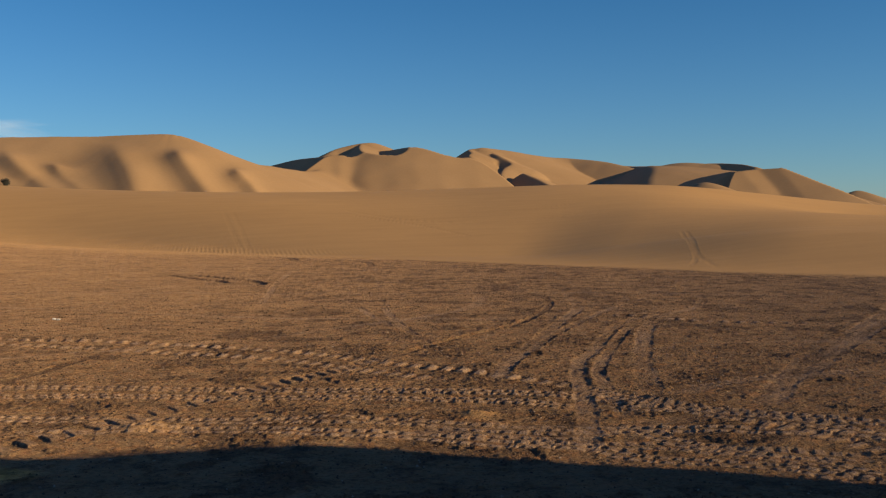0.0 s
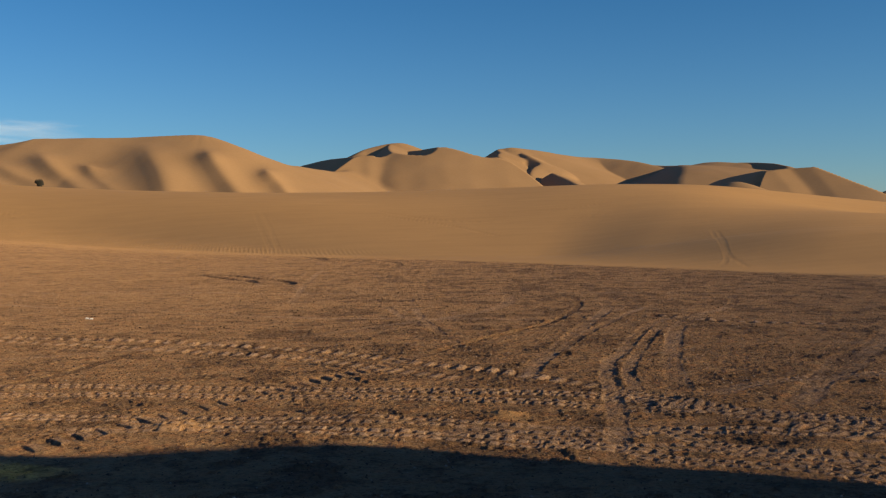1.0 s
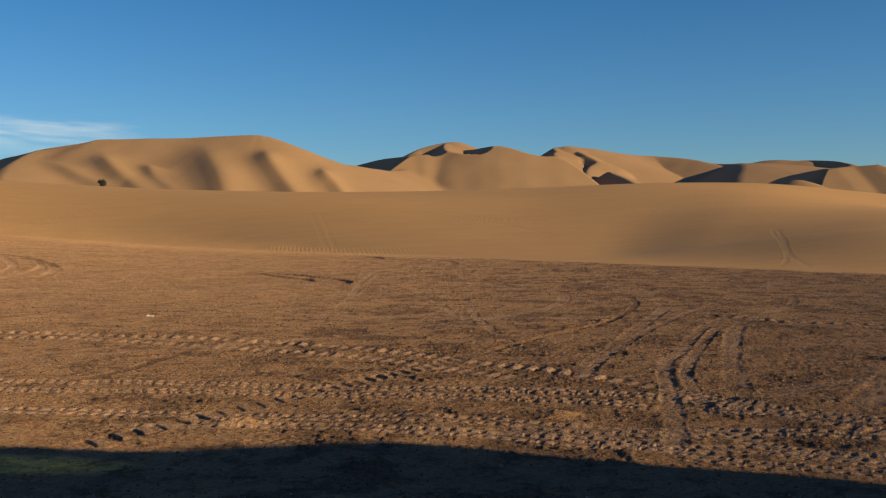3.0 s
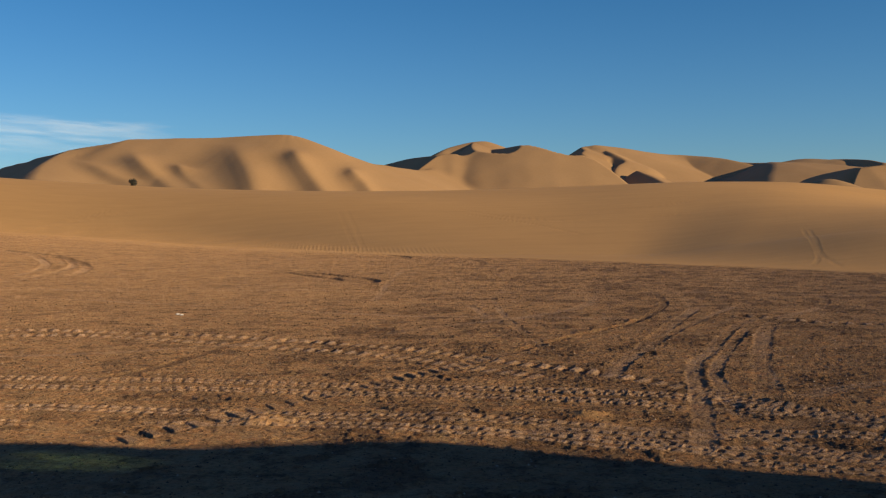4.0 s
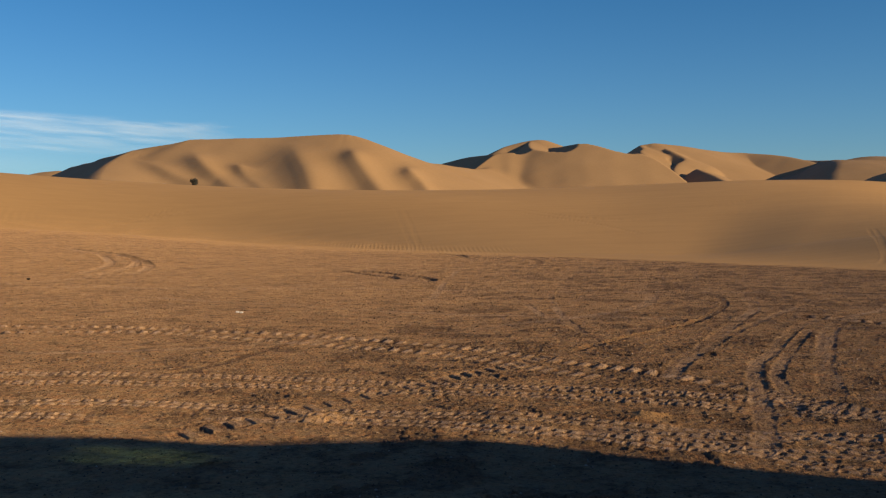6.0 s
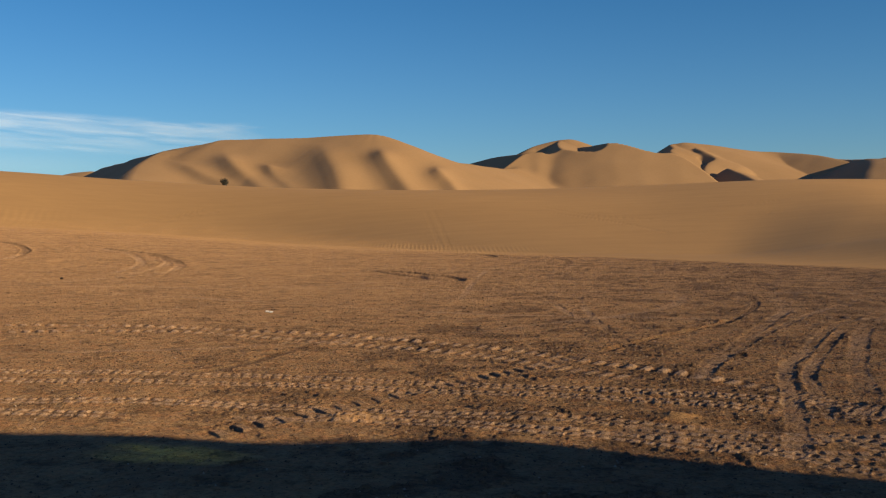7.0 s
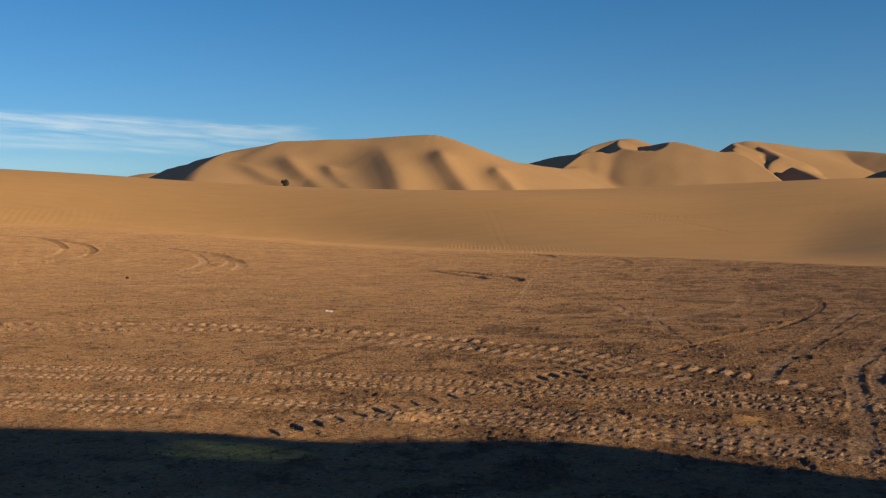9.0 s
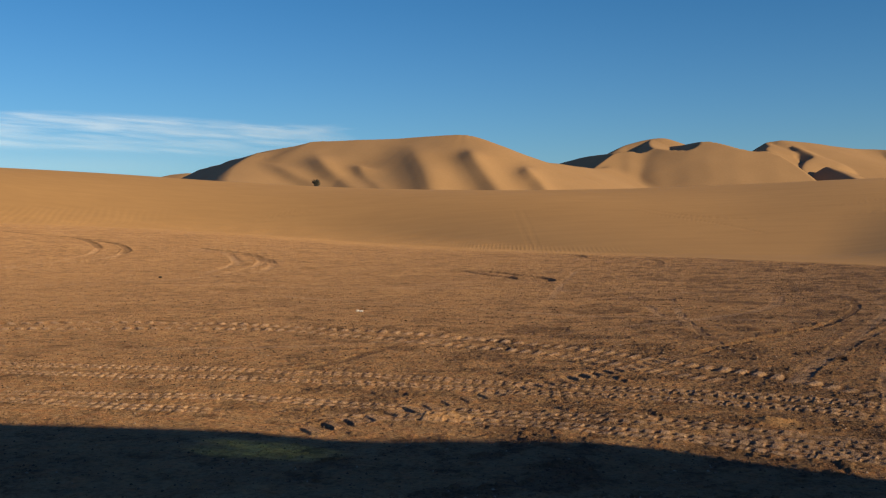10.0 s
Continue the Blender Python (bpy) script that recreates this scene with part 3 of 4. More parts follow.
SOFT_RIB = [(-2.4, 0), (-1.7, 0.05), (-1.2, 0.25), (-0.75, 0.7), (-0.35, 1.35), (-0.05, 1.8), (0.2, 1.84), (0.5, 1.55), (1.0, 0.9), (1.5, 0.4), (2.1, 0.1), (2.6, 0)]
NARROW_RIB = [(0.66 * u, 0.72 * h) for u, h in SOFT_RIB]
LEFT_RIBS = (
    ([(4.5, -14.85), (4.02, -14.73), (3.39, -14.42), (2.83, -14.03), (2.3, -13.6), (1.5, -13.0)], SOFT_RIB, [(5.0, 0), (4.6, 0.25), (4.2, 0.95), (3.8, 1.55), (3.2, 1.5), (2.4, 1.4), (1.5, 1.3)]),
    ([(3.5, -11.68), (3.05, -11.55), (2.65, -11.23), (2.3, -10.85), (1.5, -10.2)], NARROW_RIB, [(3.9, 0), (3.55, 0.25), (3.25, 1.0), (2.9, 1.7), (2.4, 1.5), (1.5, 1.2)]),
    ([(4.5, -18.0), (3.79, -17.72), (3.16, -17.42), (2.49, -17.2), (1.5, -16.9)], [(1.25 * u, h) for u, h in SOFT_RIB], [(4.95, 0), (4.4, 0.6), (3.7, 1.05), (3.0, 1.2), (2.4, 1.25), (1.5, 1.1)]),
    ([(3.6, -21.15), (3.23, -20.98), (2.84, -20.55), (2.5, -20.1), (1.5, -19.0)], NARROW_RIB, [(3.85, 0), (3.6, 0.6), (3.4, 1.15), (3.1, 0.7), (2.8, 0.45), (1.5, 0.3)]),
    ([(4.3, -23.5), (3.76, -23.31), (3.3, -23.02), (2.84, -22.5), (2.5, -22.0), (1.5, -20.5)], SOFT_RIB, [(4.8, 0), (4.3, 0.35), (3.9, 0.9), (3.5, 1.35), (3.0, 1.2), (2.4, 0.7), (1.5, 0.5)]),
    ([(3.75, -25.95), (3.36, -25.39), (2.91, -24.66), (2.6, -23.8), (1.5, -21.5)], SOFT_RIB, [(3.9, 0), (3.6, 0.4), (3.2, 0.7), (2.8, 0.6), (2.4, 0.4), (1.5, 0.3)]),
)


def left_dune(x, y):
    z = ridge(x, y, [at(-23.6, 5.07, 346), at(-22.8, 5.12, 344), at(-19, 5.23, 334),
                     at(-16.7, 5.38, 327), at(-15.0, 5.43, 323), at(-13.6, 4.95, 321), at(-12.1, 4.35, 321), at(-10.6, 3.84, 325), at(-9.7, 3.70, 331), at(-9.0, 3.57, 340), at(-7.8, 3.44, 360), at(-6.8, 3.35, 380), at(-5.8, 3.0, 400)], 0.5, 0.42, 0.5, 5)
    for line, profile, swell in LEFT_RIBS:
        z = rib(x, y, z, line, profile, swell)
    tip = spur(x, y, [at(-33.0, 2.1, 640), at(-30.88, 3.02, 520), at(-29.83, 3.52, 466), at(-28.68, 3.84, 416), at(-27.52, 4.22, 378), at(-26.35, 4.53, 356), at(-25.17, 4.74, 349), at(-24.0, 4.88, 347), at(-23.0, 5.0, 346)], 0.4, 0.64, 0.4)
    arm = spur(x, y, [at(-26.6, 4.46, 350), at(-27.3, 4.1, 341), at(-27.9, 3.65, 326), at(-28.3, 3.0, 308), at(-28.5, 2.3, 290)], 0.14, 0.60, 1.4, 24)
    return smax(smax(z, tip, 2.2), arm, 1.2)


def soft_table(az, rows, soft):
    """Values by azimuth, rounded off."""
    fine = np.arange(-14, 34, 0.05)
    k = np.exp(-0.5 * (np.arange(-60, 61) * 0.05 / soft) ** 2)
    v = np.convolve(np.pad(np.interp(fine, [p[0] for p in rows], [p[1] for p in rows]), 60, mode="edge"), k / k.sum(), mode="valid")
    return np.interp(az, fine, v)


def middle_dune(x, y):
    az, r = np.degrees(np.arctan2(x, y)), np.hypot(x, y)
    # a steep ribbed face, cut off along a winding rim
    lean = 0.024 * (395 - r) * np.exp(-((az + 4.6) / 1.1) ** 2)
    plan = soft_table(az + lean, [(-14, 372), (-7.6, 380), (-6.1, 382.6), (-5.85, 381.9), (-4.8, 383.7), (-3.6, 380.3), (-2.6, 378.3), (-1.5, 377.6), (0, 378.4), (2, 381.5), (4, 387), (10, 410)], 0.24)
    rim = soft_table(az, [(-14, -4), (-9, 1.5), (-8.3, 2.9), (-7.77, 3.46), (-7.25, 3.83), (-6.65, 4.26), (-6.2, 4.37), (-5.7, 4.36), (-5.25, 4.23), (-4.9, 4.28), (-4.5, 4.49), (-4.2, 4.45), (-3.6, 4.33), (-2.65, 4.30),
                          (-2.3, 4.4), (-2.0, 4.58), (-1.77, 4.75), (-1.4, 4.75), (-1.0, 4.66), (0.05, 4.32), (0.55, 4.2), (1.0, 4.14), (1.6, 4.13), (2.3, 3.85), (3.1, 3.3), (3.9, 2.65), (5.5, 1.2), (10, -4)], 0.09)
    slope = 0.45
    brow = (EYE - 26 + slope * plan) / (slope - np.tan(np.radians(rim)))
    face = 26 - slope * (plan - r)
    z = -smax(-face, -(EYE + brow * np.tan(np.radians(rim)) - 0.55 * (r - brow)), 0.35)
    back = ridge(x, y, [at(-7.0, 4.0, 424), at(-6.4, 4.42, 428), at(-5.85, 4.69, 434), at(-4.9, 4.92, 438), at(-4.1, 4.99, 440), at(-3.6, 4.88, 446), at(-2.9, 4.55, 452)], 0.5, 0.42, 0.5, 6)
    z = np.maximum(z, back)
    for pts, lit, lee in (
            ([at(-4.6, 4.92, 436), at(-4.68, 4.75, 424), at(-4.6, 4.58, 412), at(-4.45, 4.46, 402)], 0.3, 0.62),
            ([at(-4.0, 4.5, 434), at(-3.5, 4.52, 426), at(-2.9, 4.58, 416), at(-2.3, 4.68, 406), at(-1.85, 4.74, 397)], 0.4, 0.62),
            ([at(-11.5, 3.2, 490), at(-9.8, 3.68, 468), at(-8.4, 4.03, 440), at(-7.1, 4.2, 414), at(-6.6, 4.28, 406)], 0.3, 0.62)):
        z = np.maximum(z, spur(x, y, pts, lit, lee, 0.25, 14))
    return z


def back_dune(x, y):
    z = ridge(x, y, [at(2.2, 4.66, 464), at(2.5, 4.66, 466), at(3.8, 4.45, 472), at(5.4, 4.13, 490), at(7.0, 4.0, 500), at(8.9, 3.78, 490), at(9.76, 3.6, 483), at(10.85, 3.3, 474), at(11.8, 2.9, 466)], 0.5, 0.38, 0.8, 20)
    for pts, lit, lee in (
            ([at(2.2, 4.66, 464), at(1.55, 4.6, 460), at(1.7, 4.4, 446), at(1.6, 4.15, 434), at(2.4, 3.4, 412), at(3.2, 2.4, 392)], 0.32, 0.62),
            ([at(2.9, 4.35, 452), at(3.3, 4.15, 444), at(3.95, 3.75, 432), at(3.55, 3.45, 420), at(3.4, 3.0, 406), at(3.9, 2.3, 390)], 0.36, 0.64),
            ([at(4.6, 3.18, 404), at(4.95, 3.03, 394), at(5.5, 2.8, 384), at(6.2, 2.45, 370), at(7.2, 2.0, 352)], 0.34, 0.64)):
        z = smax(z, spur(x, y, pts, lit, lee, 0.4, 9), 0.5)
    return z


def hollow_dune(x, y):
    z = ridge(x, y, [at(13.2, 3.59, 482), at(13.8, 3.6, 478), at(15.0, 3.48, 472), at(15.8, 3.32, 468), at(17.2, 3.08, 462), at(18.2, 2.6, 460)], 0.5, 0.24, 1.0, 6)
    z = np.maximum(z, spur(x, y, [at(14.8, 3.54, 474), at(15.8, 3.48, 464), at(16.6, 3.40, 452), at(17.3, 3.25, 440)], 0.4, 0.60, 0.3, 12))
    arm = spur(x, y, [at(8.2, 3.2, 592), at(9.3, 3.47, 555), at(9.9, 3.50, 532), at(10.85, 3.45, 500), at(11.5, 3.45, 470), at(11.9, 3.45, 440), at(12.1, 3.3, 410), at(12.0, 2.8, 380), at(11.8, 1.9, 355)], 0.14, 0.52, 2.4, 55)
    return smax(z, arm, 1.0)


def right_dune(x, y):
    az, r = np.degrees(np.arctan2(x, y)), np.hypot(x, y)
    plan = soft_table(az - 0.06 * (308 - r), [(11, 280), (16.1, 287), (17.25, 290.5), (17.5, 290.3), (18.3, 289.7), (19.2, 290.4), (20.0, 291.3), (20.6, 292.2), (22, 295.6), (32, 330)], 0.12)
    rim = soft_table(az, [(11, -4), (15.4, 1.0), (15.95, 2.6), (16.14, 3.02), (16.6, 3.06), (17.34, 3.13), (18.2, 3.17), (18.65, 3.21), (18.87, 3.13), (20.08, 2.6), (21.49, 1.96), (22.18, 1.65), (23.5, 1.0), (26, -0.3), (32, -4)], 0.05)
    slope = 0.42
    brow = (EYE - 12 + slope * plan) / (slope - np.tan(np.radians(rim)))
    z = -smax(-(12 - slope * (plan - r)), -(EYE + brow * np.tan(np.radians(rim)) - 0.55 * (r - brow)), 0.2)
    return np.maximum(z, spur(x, y, [at(12.8, 2.2, 357), at(13.8, 2.62, 340), at(15.2, 2.88, 318), at(16.12, 3.02, 301)], 0.4, 0.60, 0.3))


def low_mound(x, y):
    return ridge(x, y, [at(14.1, 2.38, 240), at(14.6, 2.47, 238), at(14.9, 2.40, 237)], 0.42, 0.50, 0.8)


def far_dune(x, y):
    return ridge(x, y, [at(20.5, 1.2, 700), at(22.0, 1.75, 690), at(22.6, 1.85, 690), at(23.8, 1.32, 680), at(26, 0.8, 670)], 0.4, 0.4)


def lone_dune(x, y):
    return ridge(x, y, [at(-32.6, 2.7, 640), at(-31.7, 3.15, 632), at(-31.05, 3.27, 626), at(-30.2, 3.3, 620), at(-29.2, 3.0, 616)], 0.4, 0.3)


def massif(x, y):
    return smax(left_dune(x, y), middle_dune(x, y), 1.6)


def is_left(x, y):
    return left_dune(x, y) >= middle_dune(x, y)


def is_middle(x, y):
    return ~is_left(x, y)


dune("sand_dune", (-36, 5.5, 215, 520), (0.07, 1.1), massif, "broad golden sand dune with ribbed spurs down its flank", is_left)
dune("sand_dune", (-36, 5.5, 215, 520), (0.07, 1.1), massif, "rounded golden sand dune with a scooped sharp-edged crest", is_middle)
dune("sand_dune", (-3, 18, 330, 640), (0.07, 1.1), back_dune, "golden sand dune with winding sharp crests and dark lee hollows")
dune("sand_dune", (4, 24, 340, 600), (0.07, 1.1), hollow_dune, "long low golden sand dune with a deeply shaded side")
dune("sand_dune", (11, 18, 205, 262), (0.1, 0.8), low_mound, "low sunlit sand mound before a dark slip face")
dune("sand_dune", (11, 30, 200, 400), (0.07, 1.0), right_dune, "golden sand dune with a sharp crest and dark slip face")
dune("sand_dune", (18, 32, 540, 760), (0.12, 2.0), far_dune, "small distant golden sand dune")
dune("sand_dune", (-37, -26, 540, 700), (0.12, 2.0), lone_dune, "small pale distant sand dune beyond a dark dune tip")


# ---------------------------------------------------------------- the parked coach whose shadow lies on the floor
def plain(name, color, rough=0.5, metal=0.0, grime=0.15):
    m, n, l, p = material(name)
    tex = noise_node(n, l, 6.0, 5, 0.6)
    dark = tuple(c * (1 - grime) for c in color)
    l.new(ramp_node(n, l, tex.outputs[0], [(0.35, dark), (0.65, color)]).outputs[0], p.inputs["Base Color"])
    p.inputs["Roughness"].default_value, p.inputs["Metallic"].default_value = rough, metal
    return m


def tinted_glass():
    m, n, l, p = material("green_tinted_glass")
    clear, shine, mix = n.new("ShaderNodeBsdfTransparent"), n.new("ShaderNodeBsdfGlossy"), n.new("ShaderNodeMixShader")
    tex = noise_node(n, l, 5.0, 4, 0.7)
    l.new(ramp_node(n, l, tex.outputs[0], [(0.36, (0.30, 0.40, 0.38)), (0.60, (0.70, 0.88, 0.82))]).outputs[0], clear.inputs["Color"])
    shine.inputs["Roughness"].default_value = 0.05
    mix.inputs[0].default_value = 0.06
    l.new(clear.outputs[0], mix.inputs[1])
    l.new(shine.outputs[0], mix.inputs[2])
    l.new(mix.outputs[0], n["Material Output"].inputs["Surface"])
    return m


BUS_PAINT, BLACK_RUBBER, GREY_METAL, TINT = plain("cream_coachwork", (0.62, 0.58, 0.48), 0.45), plain("tyre_rubber", (0.025, 0.025, 0.025), 0.85), plain("grey_metal", (0.35, 0.35, 0.36), 0.4, 0.8), tinted_glass()


def box(bm, x0, x1, y0, y1, z0, z1):
    v = bmesh.ops.create_cube(bm, size=1)["verts"]
    for q in v:
        q.co = ((x0 + x1) / 2 + q.co.x * (x1 - x0), (y0 + y1) / 2 + q.co.y * (y1 - y0), (z0 + z1) / 2 + q.co.z * (z1 - z0))
    return v


def part(name, bm, mat, parent, label=""):
    me = bpy.data.meshes.new(name)
    bm.to_mesh(me)
    bm.free()
    me.materials.append(mat)
    ob = new(name, me)
    ob.parent = parent
    if label:
        ob["label"] = label
    return ob


def boxes(name, mat, parent, rows, label="", bevel=0.015):
    bm = bmesh.new()
    for row in rows:
        box(bm, *row)
    if bevel:
        bmesh.ops.bevel(bm, geom=bm.edges[:], offset=bevel, segments=2, affect="EDGES")
    return part(name, bm, mat, parent, label)


def wheel(parent, x, y):
    bm = bmesh.new()
    bmesh.ops.create_cone(bm, cap_ends=True, segments=32, radius1=0.41, radius2=0.41, depth=0.26, matrix=pose(x, y, 0.40, 90))
    bmesh.ops.bevel(bm, geom=[e for e in bm.edges if len(e.link_faces) == 2 and any(len(f.verts) > 8 for f in e.link_faces)], offset=0.05, segments=3, affect="EDGES")
    w = part("wheel", bm, BLACK_RUBBER, parent, "black rubber tyre")
    bm = bmesh.new()
    bmesh.ops.create_cone(bm, cap_ends=True, segments=24, radius1=0.23, radius2=0.20, depth=0.29, matrix=pose(x, y, 0.40, 90))
    part("rim", bm, GREY_METAL, w, "grey steel rim")


def coach(x0, x1, y0, y1):
    bus = tagged(new("coach"), "cream coach with green tinted windows parked on brown sand", "bus")
    roof = 2.90
    boxes("floor_pan", GREY_METAL, bus, [(x0 + 0.2, x1 - 0.2, y0 + 0.06, y1 - 0.06, 0.45, 0.56)])
    sx = [x0, x0 + 0.85, x0 + 2.85, x0 + 4.1, x0 + 5.4, x1]
    for y in (y0, y1):
        near = y == y1
        ya, yb = (y - 0.05, y) if near else (y, y + 0.05)
        rows = [(x0, x1, ya, yb, 0.40, 1.22)]
        for k in range(len(sx)):
            rows.append((max(x0, sx[k] - 0.05), min(x1, sx[k] + 0.05), ya, yb, 1.22, roof))
        for k in range(len(sx) - 1):
            top = 2.87 if near and k == 1 else 2.2
            rows.append((sx[k] + 0.05, sx[k + 1] - 0.05, ya, yb, top, roof))
            bm = bmesh.new()
            box(bm, sx[k] + 0.05, sx[k + 1] - 0.05, (ya + yb) / 2 - 0.003, (ya + yb) / 2 + 0.003, 1.22, top)
            part("window", bm, TINT, bus, "green tinted side window")
        boxes("side_wall", BUS_PAINT, bus, rows, bevel=0)
    for x, name in ((x0, "front_wall"), (x1, "rear_wall")):
        xa, xb = (x - 0.05, x) if x == x0 else (x, x + 0.05)
        boxes(name, BUS_PAINT, bus, [(xa, xb, y0, y1, 0.40, 1.15), (xa, xb, y0, y0 + 0.12, 1.15, 2.4), (xa, xb, y1 - 0.12, y1, 1.15, 2.4), (xa, xb, y0, y1, 2.4, roof)], bevel=0)
        bm = bmesh.new()
        box(bm, (xa + xb) / 2 - 0.003, (xa + xb) / 2 + 0.003, y0 + 0.12, y1 - 0.12, 1.15, 2.4)
        part("windscreen" if x == x0 else "rear_window", bm, TINT, bus, "green tinted screen")
    # roof with a glazed panel along one edge
    gx0, gx1, gy0, gy1 = x0 + 2.25, x0 + 3.4, y1 - 0.62, y1 - 0.08
    boxes("roof", BUS_PAINT, bus, [(x0, gx0, y0, y1, roof, roof + 0.035), (gx1, x1, y0, y1, roof, roof + 0.035), (gx0, gx1, y0, gy0, roof, roof + 0.035), (gx0, gx1, gy1, y1, roof, roof + 0.035)], bevel=0)
    bm = bmesh.new()
    box(bm, gx0, gx1, gy0, gy1, roof + 0.012, roof + 0.018)
    part("roof_window", bm, TINT, bus, "green tinted roof pane")
    # unseen board added along the roof's edge, curved to the shadow's outline, higher toward the rear
    line = curve([(x0, 2.95), (x0 + 0.4, 2.96), (x0 + 1.3, 3.02), (x0 + 2.4, 3.09), (x0 + 2.9, 3.085), (x0 + 3.7, 3.027), (x0 + 4.8, 3.15), (x0 + 5.8, 3.25), (x0 + 6.5, 3.31), (x1 - 0.05, 3.24), (x1, 3.1)], 4)
    bm = bmesh.new()
    rows = [[bm.verts.new((px, y, z)) for px, pz in line for z in (roof + 0.03, pz)] for y in (y1 - 0.07, y1 - 0.01)]
    for k in range(0, 2 * len(line) - 2, 2):
        for row in rows:
            bm.faces.new((row[k], row[k + 2], row[k + 3], row[k + 1]))
        bm.faces.new((rows[0][k + 1], rows[0][k + 3], rows[1][k + 3], rows[1][k + 1]))
    bmesh.ops.recalc_face_normals(bm, faces=bm.faces[:])
    part("shadow_board", bm, BUS_PAINT, bus, "unseen cream board added to shape the coach's shadow edge")
    boxes("air_conditioner", BUS_PAINT, bus, [(x1 - 1.9, x1 - 0.4, y0 + 0.4, y1 - 0.4, roof + 0.03, roof + 0.25)], bevel=0.05)
    boxes("bumper", GREY_METAL, bus, [(x0 - 0.14, x0 - 0.05, y0, y1, 0.36, 0.58)])
    boxes("bumper", GREY_METAL, bus, [(x1 + 0.05, x1 + 0.14, y0, y1, 0.36, 0.58)])
    for y in (y0 + 0.35, y1 - 0.35):
        boxes("headlight", GREY_METAL, bus, [(x0 - 0.09, x0 - 0.05, y - 0.14, y + 0.14, 0.72, 0.90)])
    for x in (x0 + 1.2, x1 - 1.9):
        for y in (y0 + 0.14, y1 - 0.14):
            wheel(bus, x, y)
    return bus


coach(4.8, 11.6, 0.55, 3.0)


# ---------------------------------------------------------------- small things on the floor
WHITE = plain("dirty_white_plastic", (0.80, 0.78, 0.72), 0.6, 0.0, 0.1)


def floor_z(x, y):
    return float(floor_shape(np.array([x]), np.array([y]))[0][0])


def crumpled(name, x, y, size, label, mat, category, group=""):
    bm = bmesh.new()
    bmesh.ops.create_icosphere(bm, subdivisions=3, radius=1)
    for v in bm.verts:
        k = 0.75 + 0.6 * noise.noise(v.co * 2.3 + Vector((x * 9, y, 0)))
        v.co = Vector((v.co.x * size[0] * k, v.co.y * size[1] * k, (v.co.z + 0.8) * size[2] * k))
    me = bpy.data.meshes.new(name)
    bm.to_mesh(me)
    bm.free()
    me.materials.append(mat)
    ob = new(name, me)
    ob.location = (x, y, floor_z(x, y) - 0.005)
    return tagged(ob, label, category, group)


crumpled("litter", -7.33, 18.87, (0.042, 0.03, 0.022), "crumpled white plastic scrap on brown gravel", WHITE, "litter", "white litter")
crumpled("litter", -7.22, 18.78, (0.046, 0.03, 0.018), "crumpled white plastic scrap on brown gravel", WHITE, "litter", "white litter")
crumpled("stone", -19.97, 31.88, (0.08, 0.06, 0.04), "lone dark brown stone on the sandy gravel", plain("dark_stone", (0.075, 0.052, 0.038), 0.9, 0.0, 0.4), "stone")


# ---------------------------------------------------------------- thin high cloud
def cloud_material():
    m, n, l, p = material("thin_cloud")
    at = n.new("ShaderNodeAttribute")
    at.attribute_name = "cover"
    clear, white, mix = n.new("ShaderNodeBsdfTransparent"), n.new("ShaderNodeBsdfDiffuse"), n.new("ShaderNodeMixShader")
    white.inputs["Color"].default_value = (0.70, 0.82, 0.94, 1)
    l.new(at.outputs["Fac"], mix.inputs[0])
    l.new(clear.outputs[0], mix.inputs[1])
    l.new(white.outputs[0], mix.inputs[2])
    l.new(mix.outputs[0], n["Material Output"].inputs["Surface"])
    return m


def cirrus():
    az, el = np.meshgrid(np.linspace(-75, -14, 520), np.linspace(2.4, 8.5, 180))
    a = np.radians(az)
    wisp = fbm(az / 7, (el + 0.05 * az) * 2.2, 4, 95, 0.5)
    fine = fbm(az / 2.2, (el + 0.06 * az) * 6.0, 3, 97, 0.55)
    top = np.interp(az, [-75, -40, -35, -31.5, -27, -22, -14], [6.6, 6.3, 6.45, 6.25, 6.0, 5.85, 5.5]) + 0.12 * fbm(az / 2.5, az * 0, 3, 91)
    end = 1 - smooth(-24, -20.5, az + 2.0 * wisp + 2.0 * fine)
    veil = smooth(0.25, -0.2, el - top) * smooth(-2.3, -0.5, el - top) * np.clip(0.70 + 0.65 * wisp + 0.75 * fine, 0.1, 1.2)
    rim = np.exp(-((el - top + 0.12) / 0.16) ** 2) * np.clip(0.5 + 1.1 * wisp + 0.7 * fine, 0, 1.2)
    low = np.interp(az, [-75, -40, -31.5, -28.5, -14], [5.6, 4.8, 4.62, 4.25, 3.8]) + 0.06 * fbm(az / 2, az * 0, 2, 92)
    second = np.exp(-((el - low) / 0.13) ** 2) * (1 - smooth(-31, -27, az)) * np.clip(0.7 + 0.8 * wisp + 0.5 * fine, 0, 1.2)
    haze = np.exp(-((el - 3.7) / 0.7) ** 2) * (1 - smooth(-36, -26, az))
    d = (0.21 * veil + 0.08 * rim) * end + 0.10 * second + 0.06 * haze
    return sheet("cloud", 4400 * np.sin(a), 4400 * np.cos(a), 4400 * np.tan(np.radians(el)), CLOUD, [("cover", np.clip(d, 0, 0.6))])


CLOUD = cloud_material()
tagged(cirrus(), "thin white streaks of high cloud in a blue sky", "cloud", kind="structure")


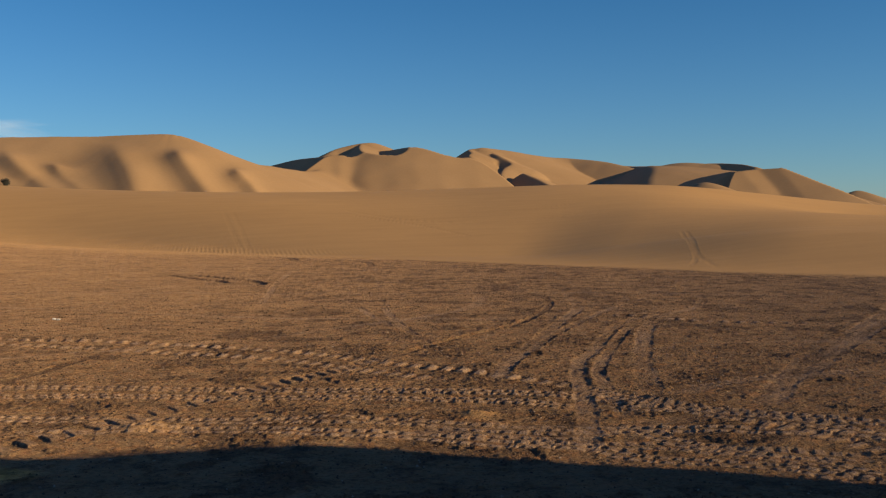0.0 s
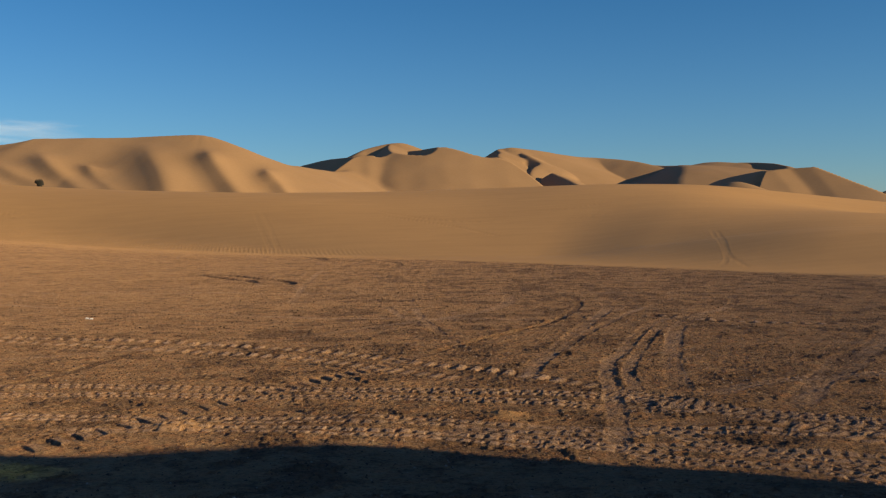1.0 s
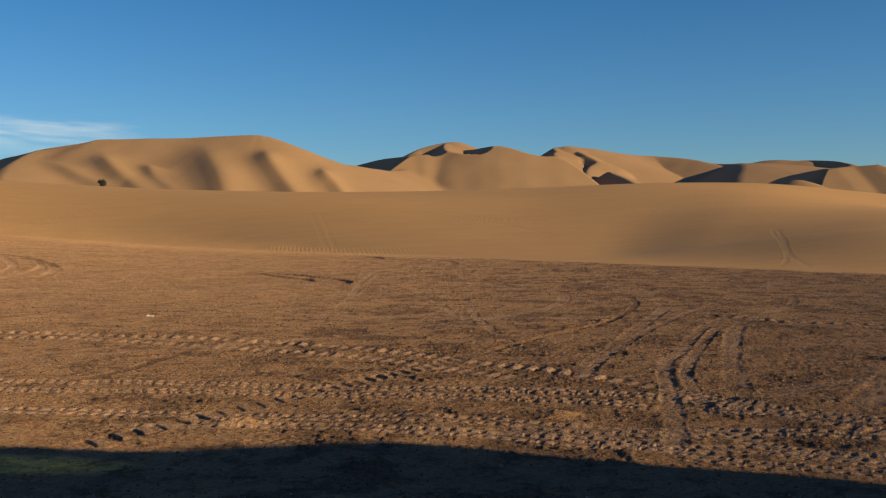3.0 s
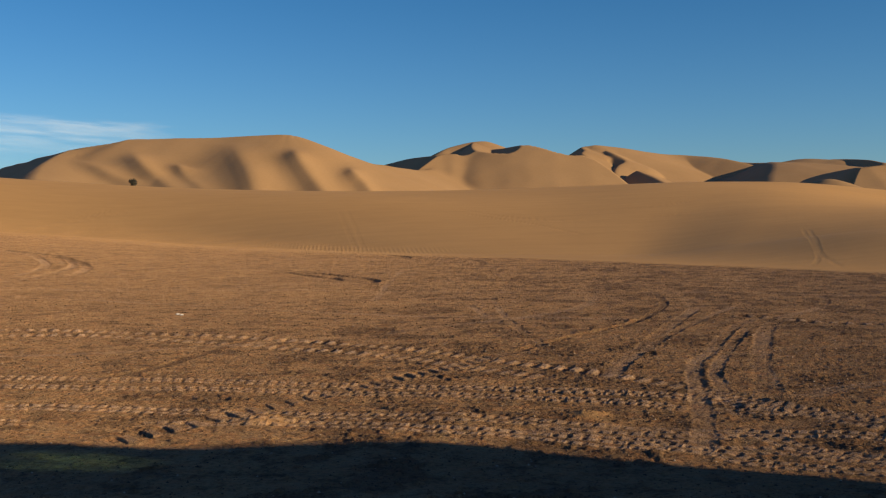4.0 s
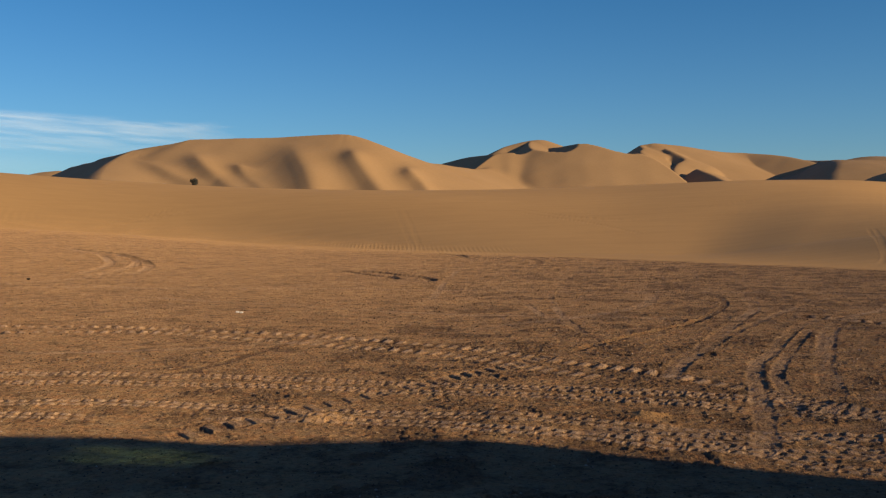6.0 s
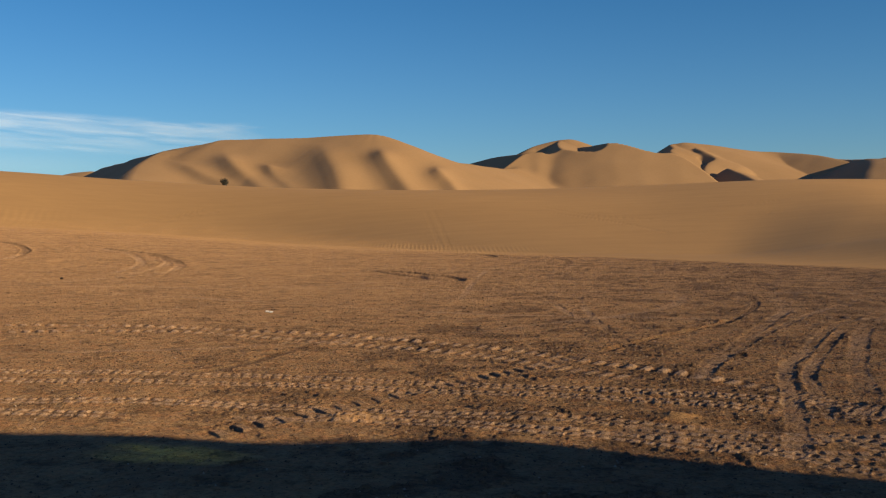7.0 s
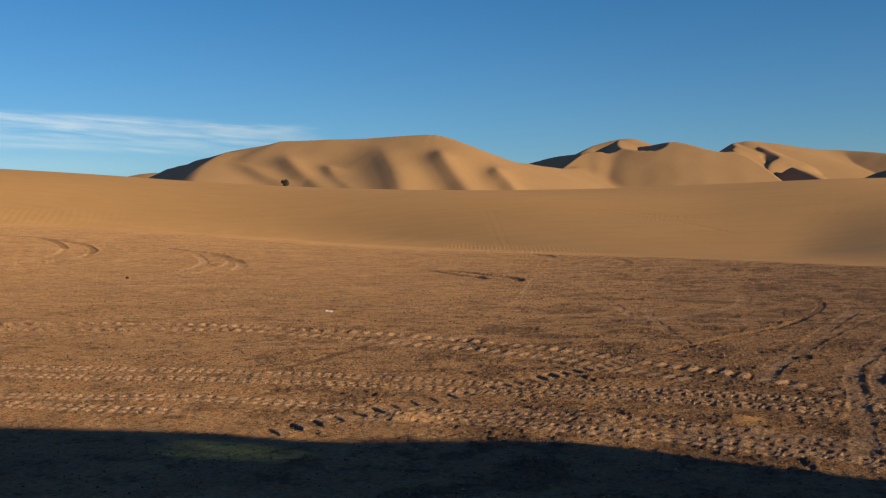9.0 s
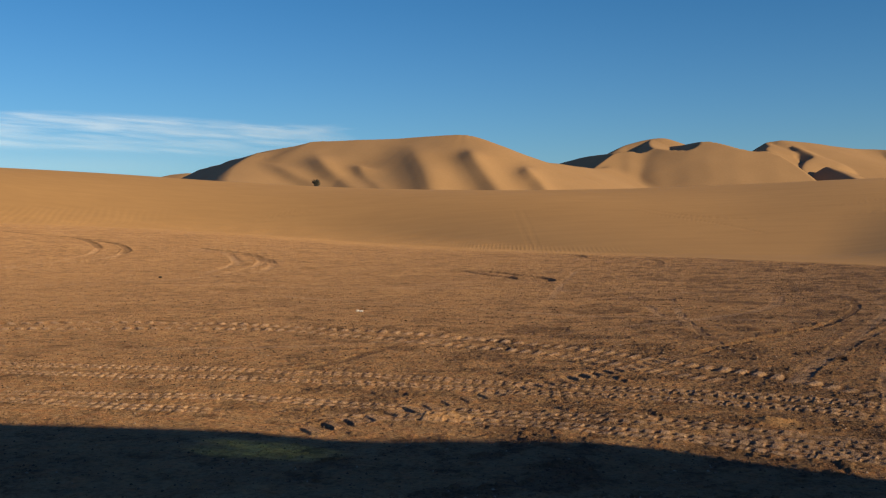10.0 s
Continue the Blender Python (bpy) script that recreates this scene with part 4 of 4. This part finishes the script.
# ---------------------------------------------------------------- pebbles and a far shrub
def pebble_material():
    m, n, l, p = material("pebble")
    geo = n.new("ShaderNodeNewGeometry")
    l.new(ramp_node(n, l, geo.outputs["Random Per Island"], [(0.0, (0.055, 0.038, 0.028)), (0.5, (0.12, 0.078, 0.047)), (0.93, (0.21, 0.135, 0.080)), (1.0, (0.40, 0.32, 0.24))]).outputs[0], p.inputs["Base Color"])
    p.inputs["Roughness"].default_value = 0.9
    p.inputs["Specular IOR Level"].default_value = 0.2
    return m


def pebbles(count):
    """Loose stones and clods, thickest where the gravel lies in patches."""
    rng = np.random.default_rng(12)
    az = np.radians(rng.uniform(-41.5, 25.5, count * 4))
    r = np.sqrt(rng.uniform(5.6 ** 2, 14.0 ** 2, count * 4)) * np.where(rng.random(count * 4) < 0.45, rng.uniform(1.0, 2.6, count * 4), 1.0)
    px, py = r * np.sin(az), r * np.cos(az)
    keep = np.flatnonzero(rng.random(count * 4) < 0.10 + 0.9 * gravel(px, py))[:count]
    px, py, r, count = px[keep], py[keep], r[keep], len(keep)
    base, past = floor_shape(px, py)
    rise, pale, _ = floor_relief(px, py, past, np.zeros(count))
    size = (0.0030 + 0.0085 * rng.random(count) ** 3) * np.clip(r / 11, 1.0, 1.45) * np.where(pale > 0.15, 0.5, 1.0)
    unit = np.array([(1, 0, 0), (-1, 0, 0), (0, 1, 0), (0, -1, 0), (0, 0, 1), (0, 0, -1)], float)
    tri = np.array([(0, 2, 4), (2, 1, 4), (1, 3, 4), (3, 0, 4), (2, 0, 5), (1, 2, 5), (3, 1, 5), (0, 3, 5)])
    turn = rng.uniform(0, 6.28, count)
    v = unit[None] * rng.uniform(0.6, 1.3, (count, 6, 1)) * size[:, None, None] * np.array([1.4, 1.0, 0.9])
    c, q = np.cos(turn)[:, None], np.sin(turn)[:, None]
    v = np.stack([v[..., 0] * c - v[..., 1] * q, v[..., 0] * q + v[..., 1] * c, v[..., 2]], -1)
    v += np.stack([px, py, base + rise + 0.3 * size], -1)[:, None]
    f = tri[None] + 6 * np.arange(count)[:, None, None]
    me = bpy.data.meshes.new("pebbles")
    me.from_pydata(v.reshape(-1, 3).tolist(), [], f.reshape(-1, 3).tolist())
    me.materials.append(pebble_material())
    return tagged(new("pebbles", me), "small brown and pale pebbles scattered on the desert floor", "pebbles", kind="stuff")


pebbles(34000)

SHRUB_LEAF, SHRUB_WOOD = plain("dusty_shrub_leaf", (0.030, 0.032, 0.026), 0.9, 0.0, 0.4), plain("grey_shrub_wood", (0.14, 0.11, 0.08), 0.9)


def shrub(x, y, z, wide, high):
    bush = tagged(new("shrub"), "dark low shrub at the foot of a sand dune", "shrub")
    bush.location = (x, y, z)
    rng = random.Random(5)
    stems, leaves = bmesh.new(), bmesh.new()
    for _ in range(26):
        a, lean = rng.uniform(0, 6.28), rng.uniform(0.2, 1.0)
        tip = Vector((math.cos(a) * lean * wide, math.sin(a) * lean * wide, high * (1.05 - 0.45 * lean) * rng.uniform(0.7, 1.1)))
        root = Vector((math.cos(a) * 0.15, math.sin(a) * 0.15, -0.3))
        turn = (tip - root).to_track_quat("Z", "Y").to_matrix().to_4x4()
        bmesh.ops.create_cone(stems, segments=5, radius1=0.035, radius2=0.008, depth=(tip - root).length, matrix=Matrix.Translation((root + tip) / 2) @ turn)
        for _ in range(60):
            p = root.lerp(tip, rng.uniform(0.25, 1.05)) + Vector([rng.gauss(0, 0.16) for _ in range(3)])
            d = Vector([rng.uniform(-1, 1) for _ in range(3)]).normalized() * rng.uniform(0.10, 0.22)
            e = d.orthogonal().normalized() * 0.06
            leaves.faces.new([leaves.verts.new(q) for q in (p - d, p + e, p + d, p - e)])
    part("stems", stems, SHRUB_WOOD, bush, "grey woody stems")
    part("foliage", leaves, SHRUB_LEAF, bush, "dusty dark green leaves")
    return bush


shrub(-108.6, 250.4, 14.1, 1.25, 1.5)
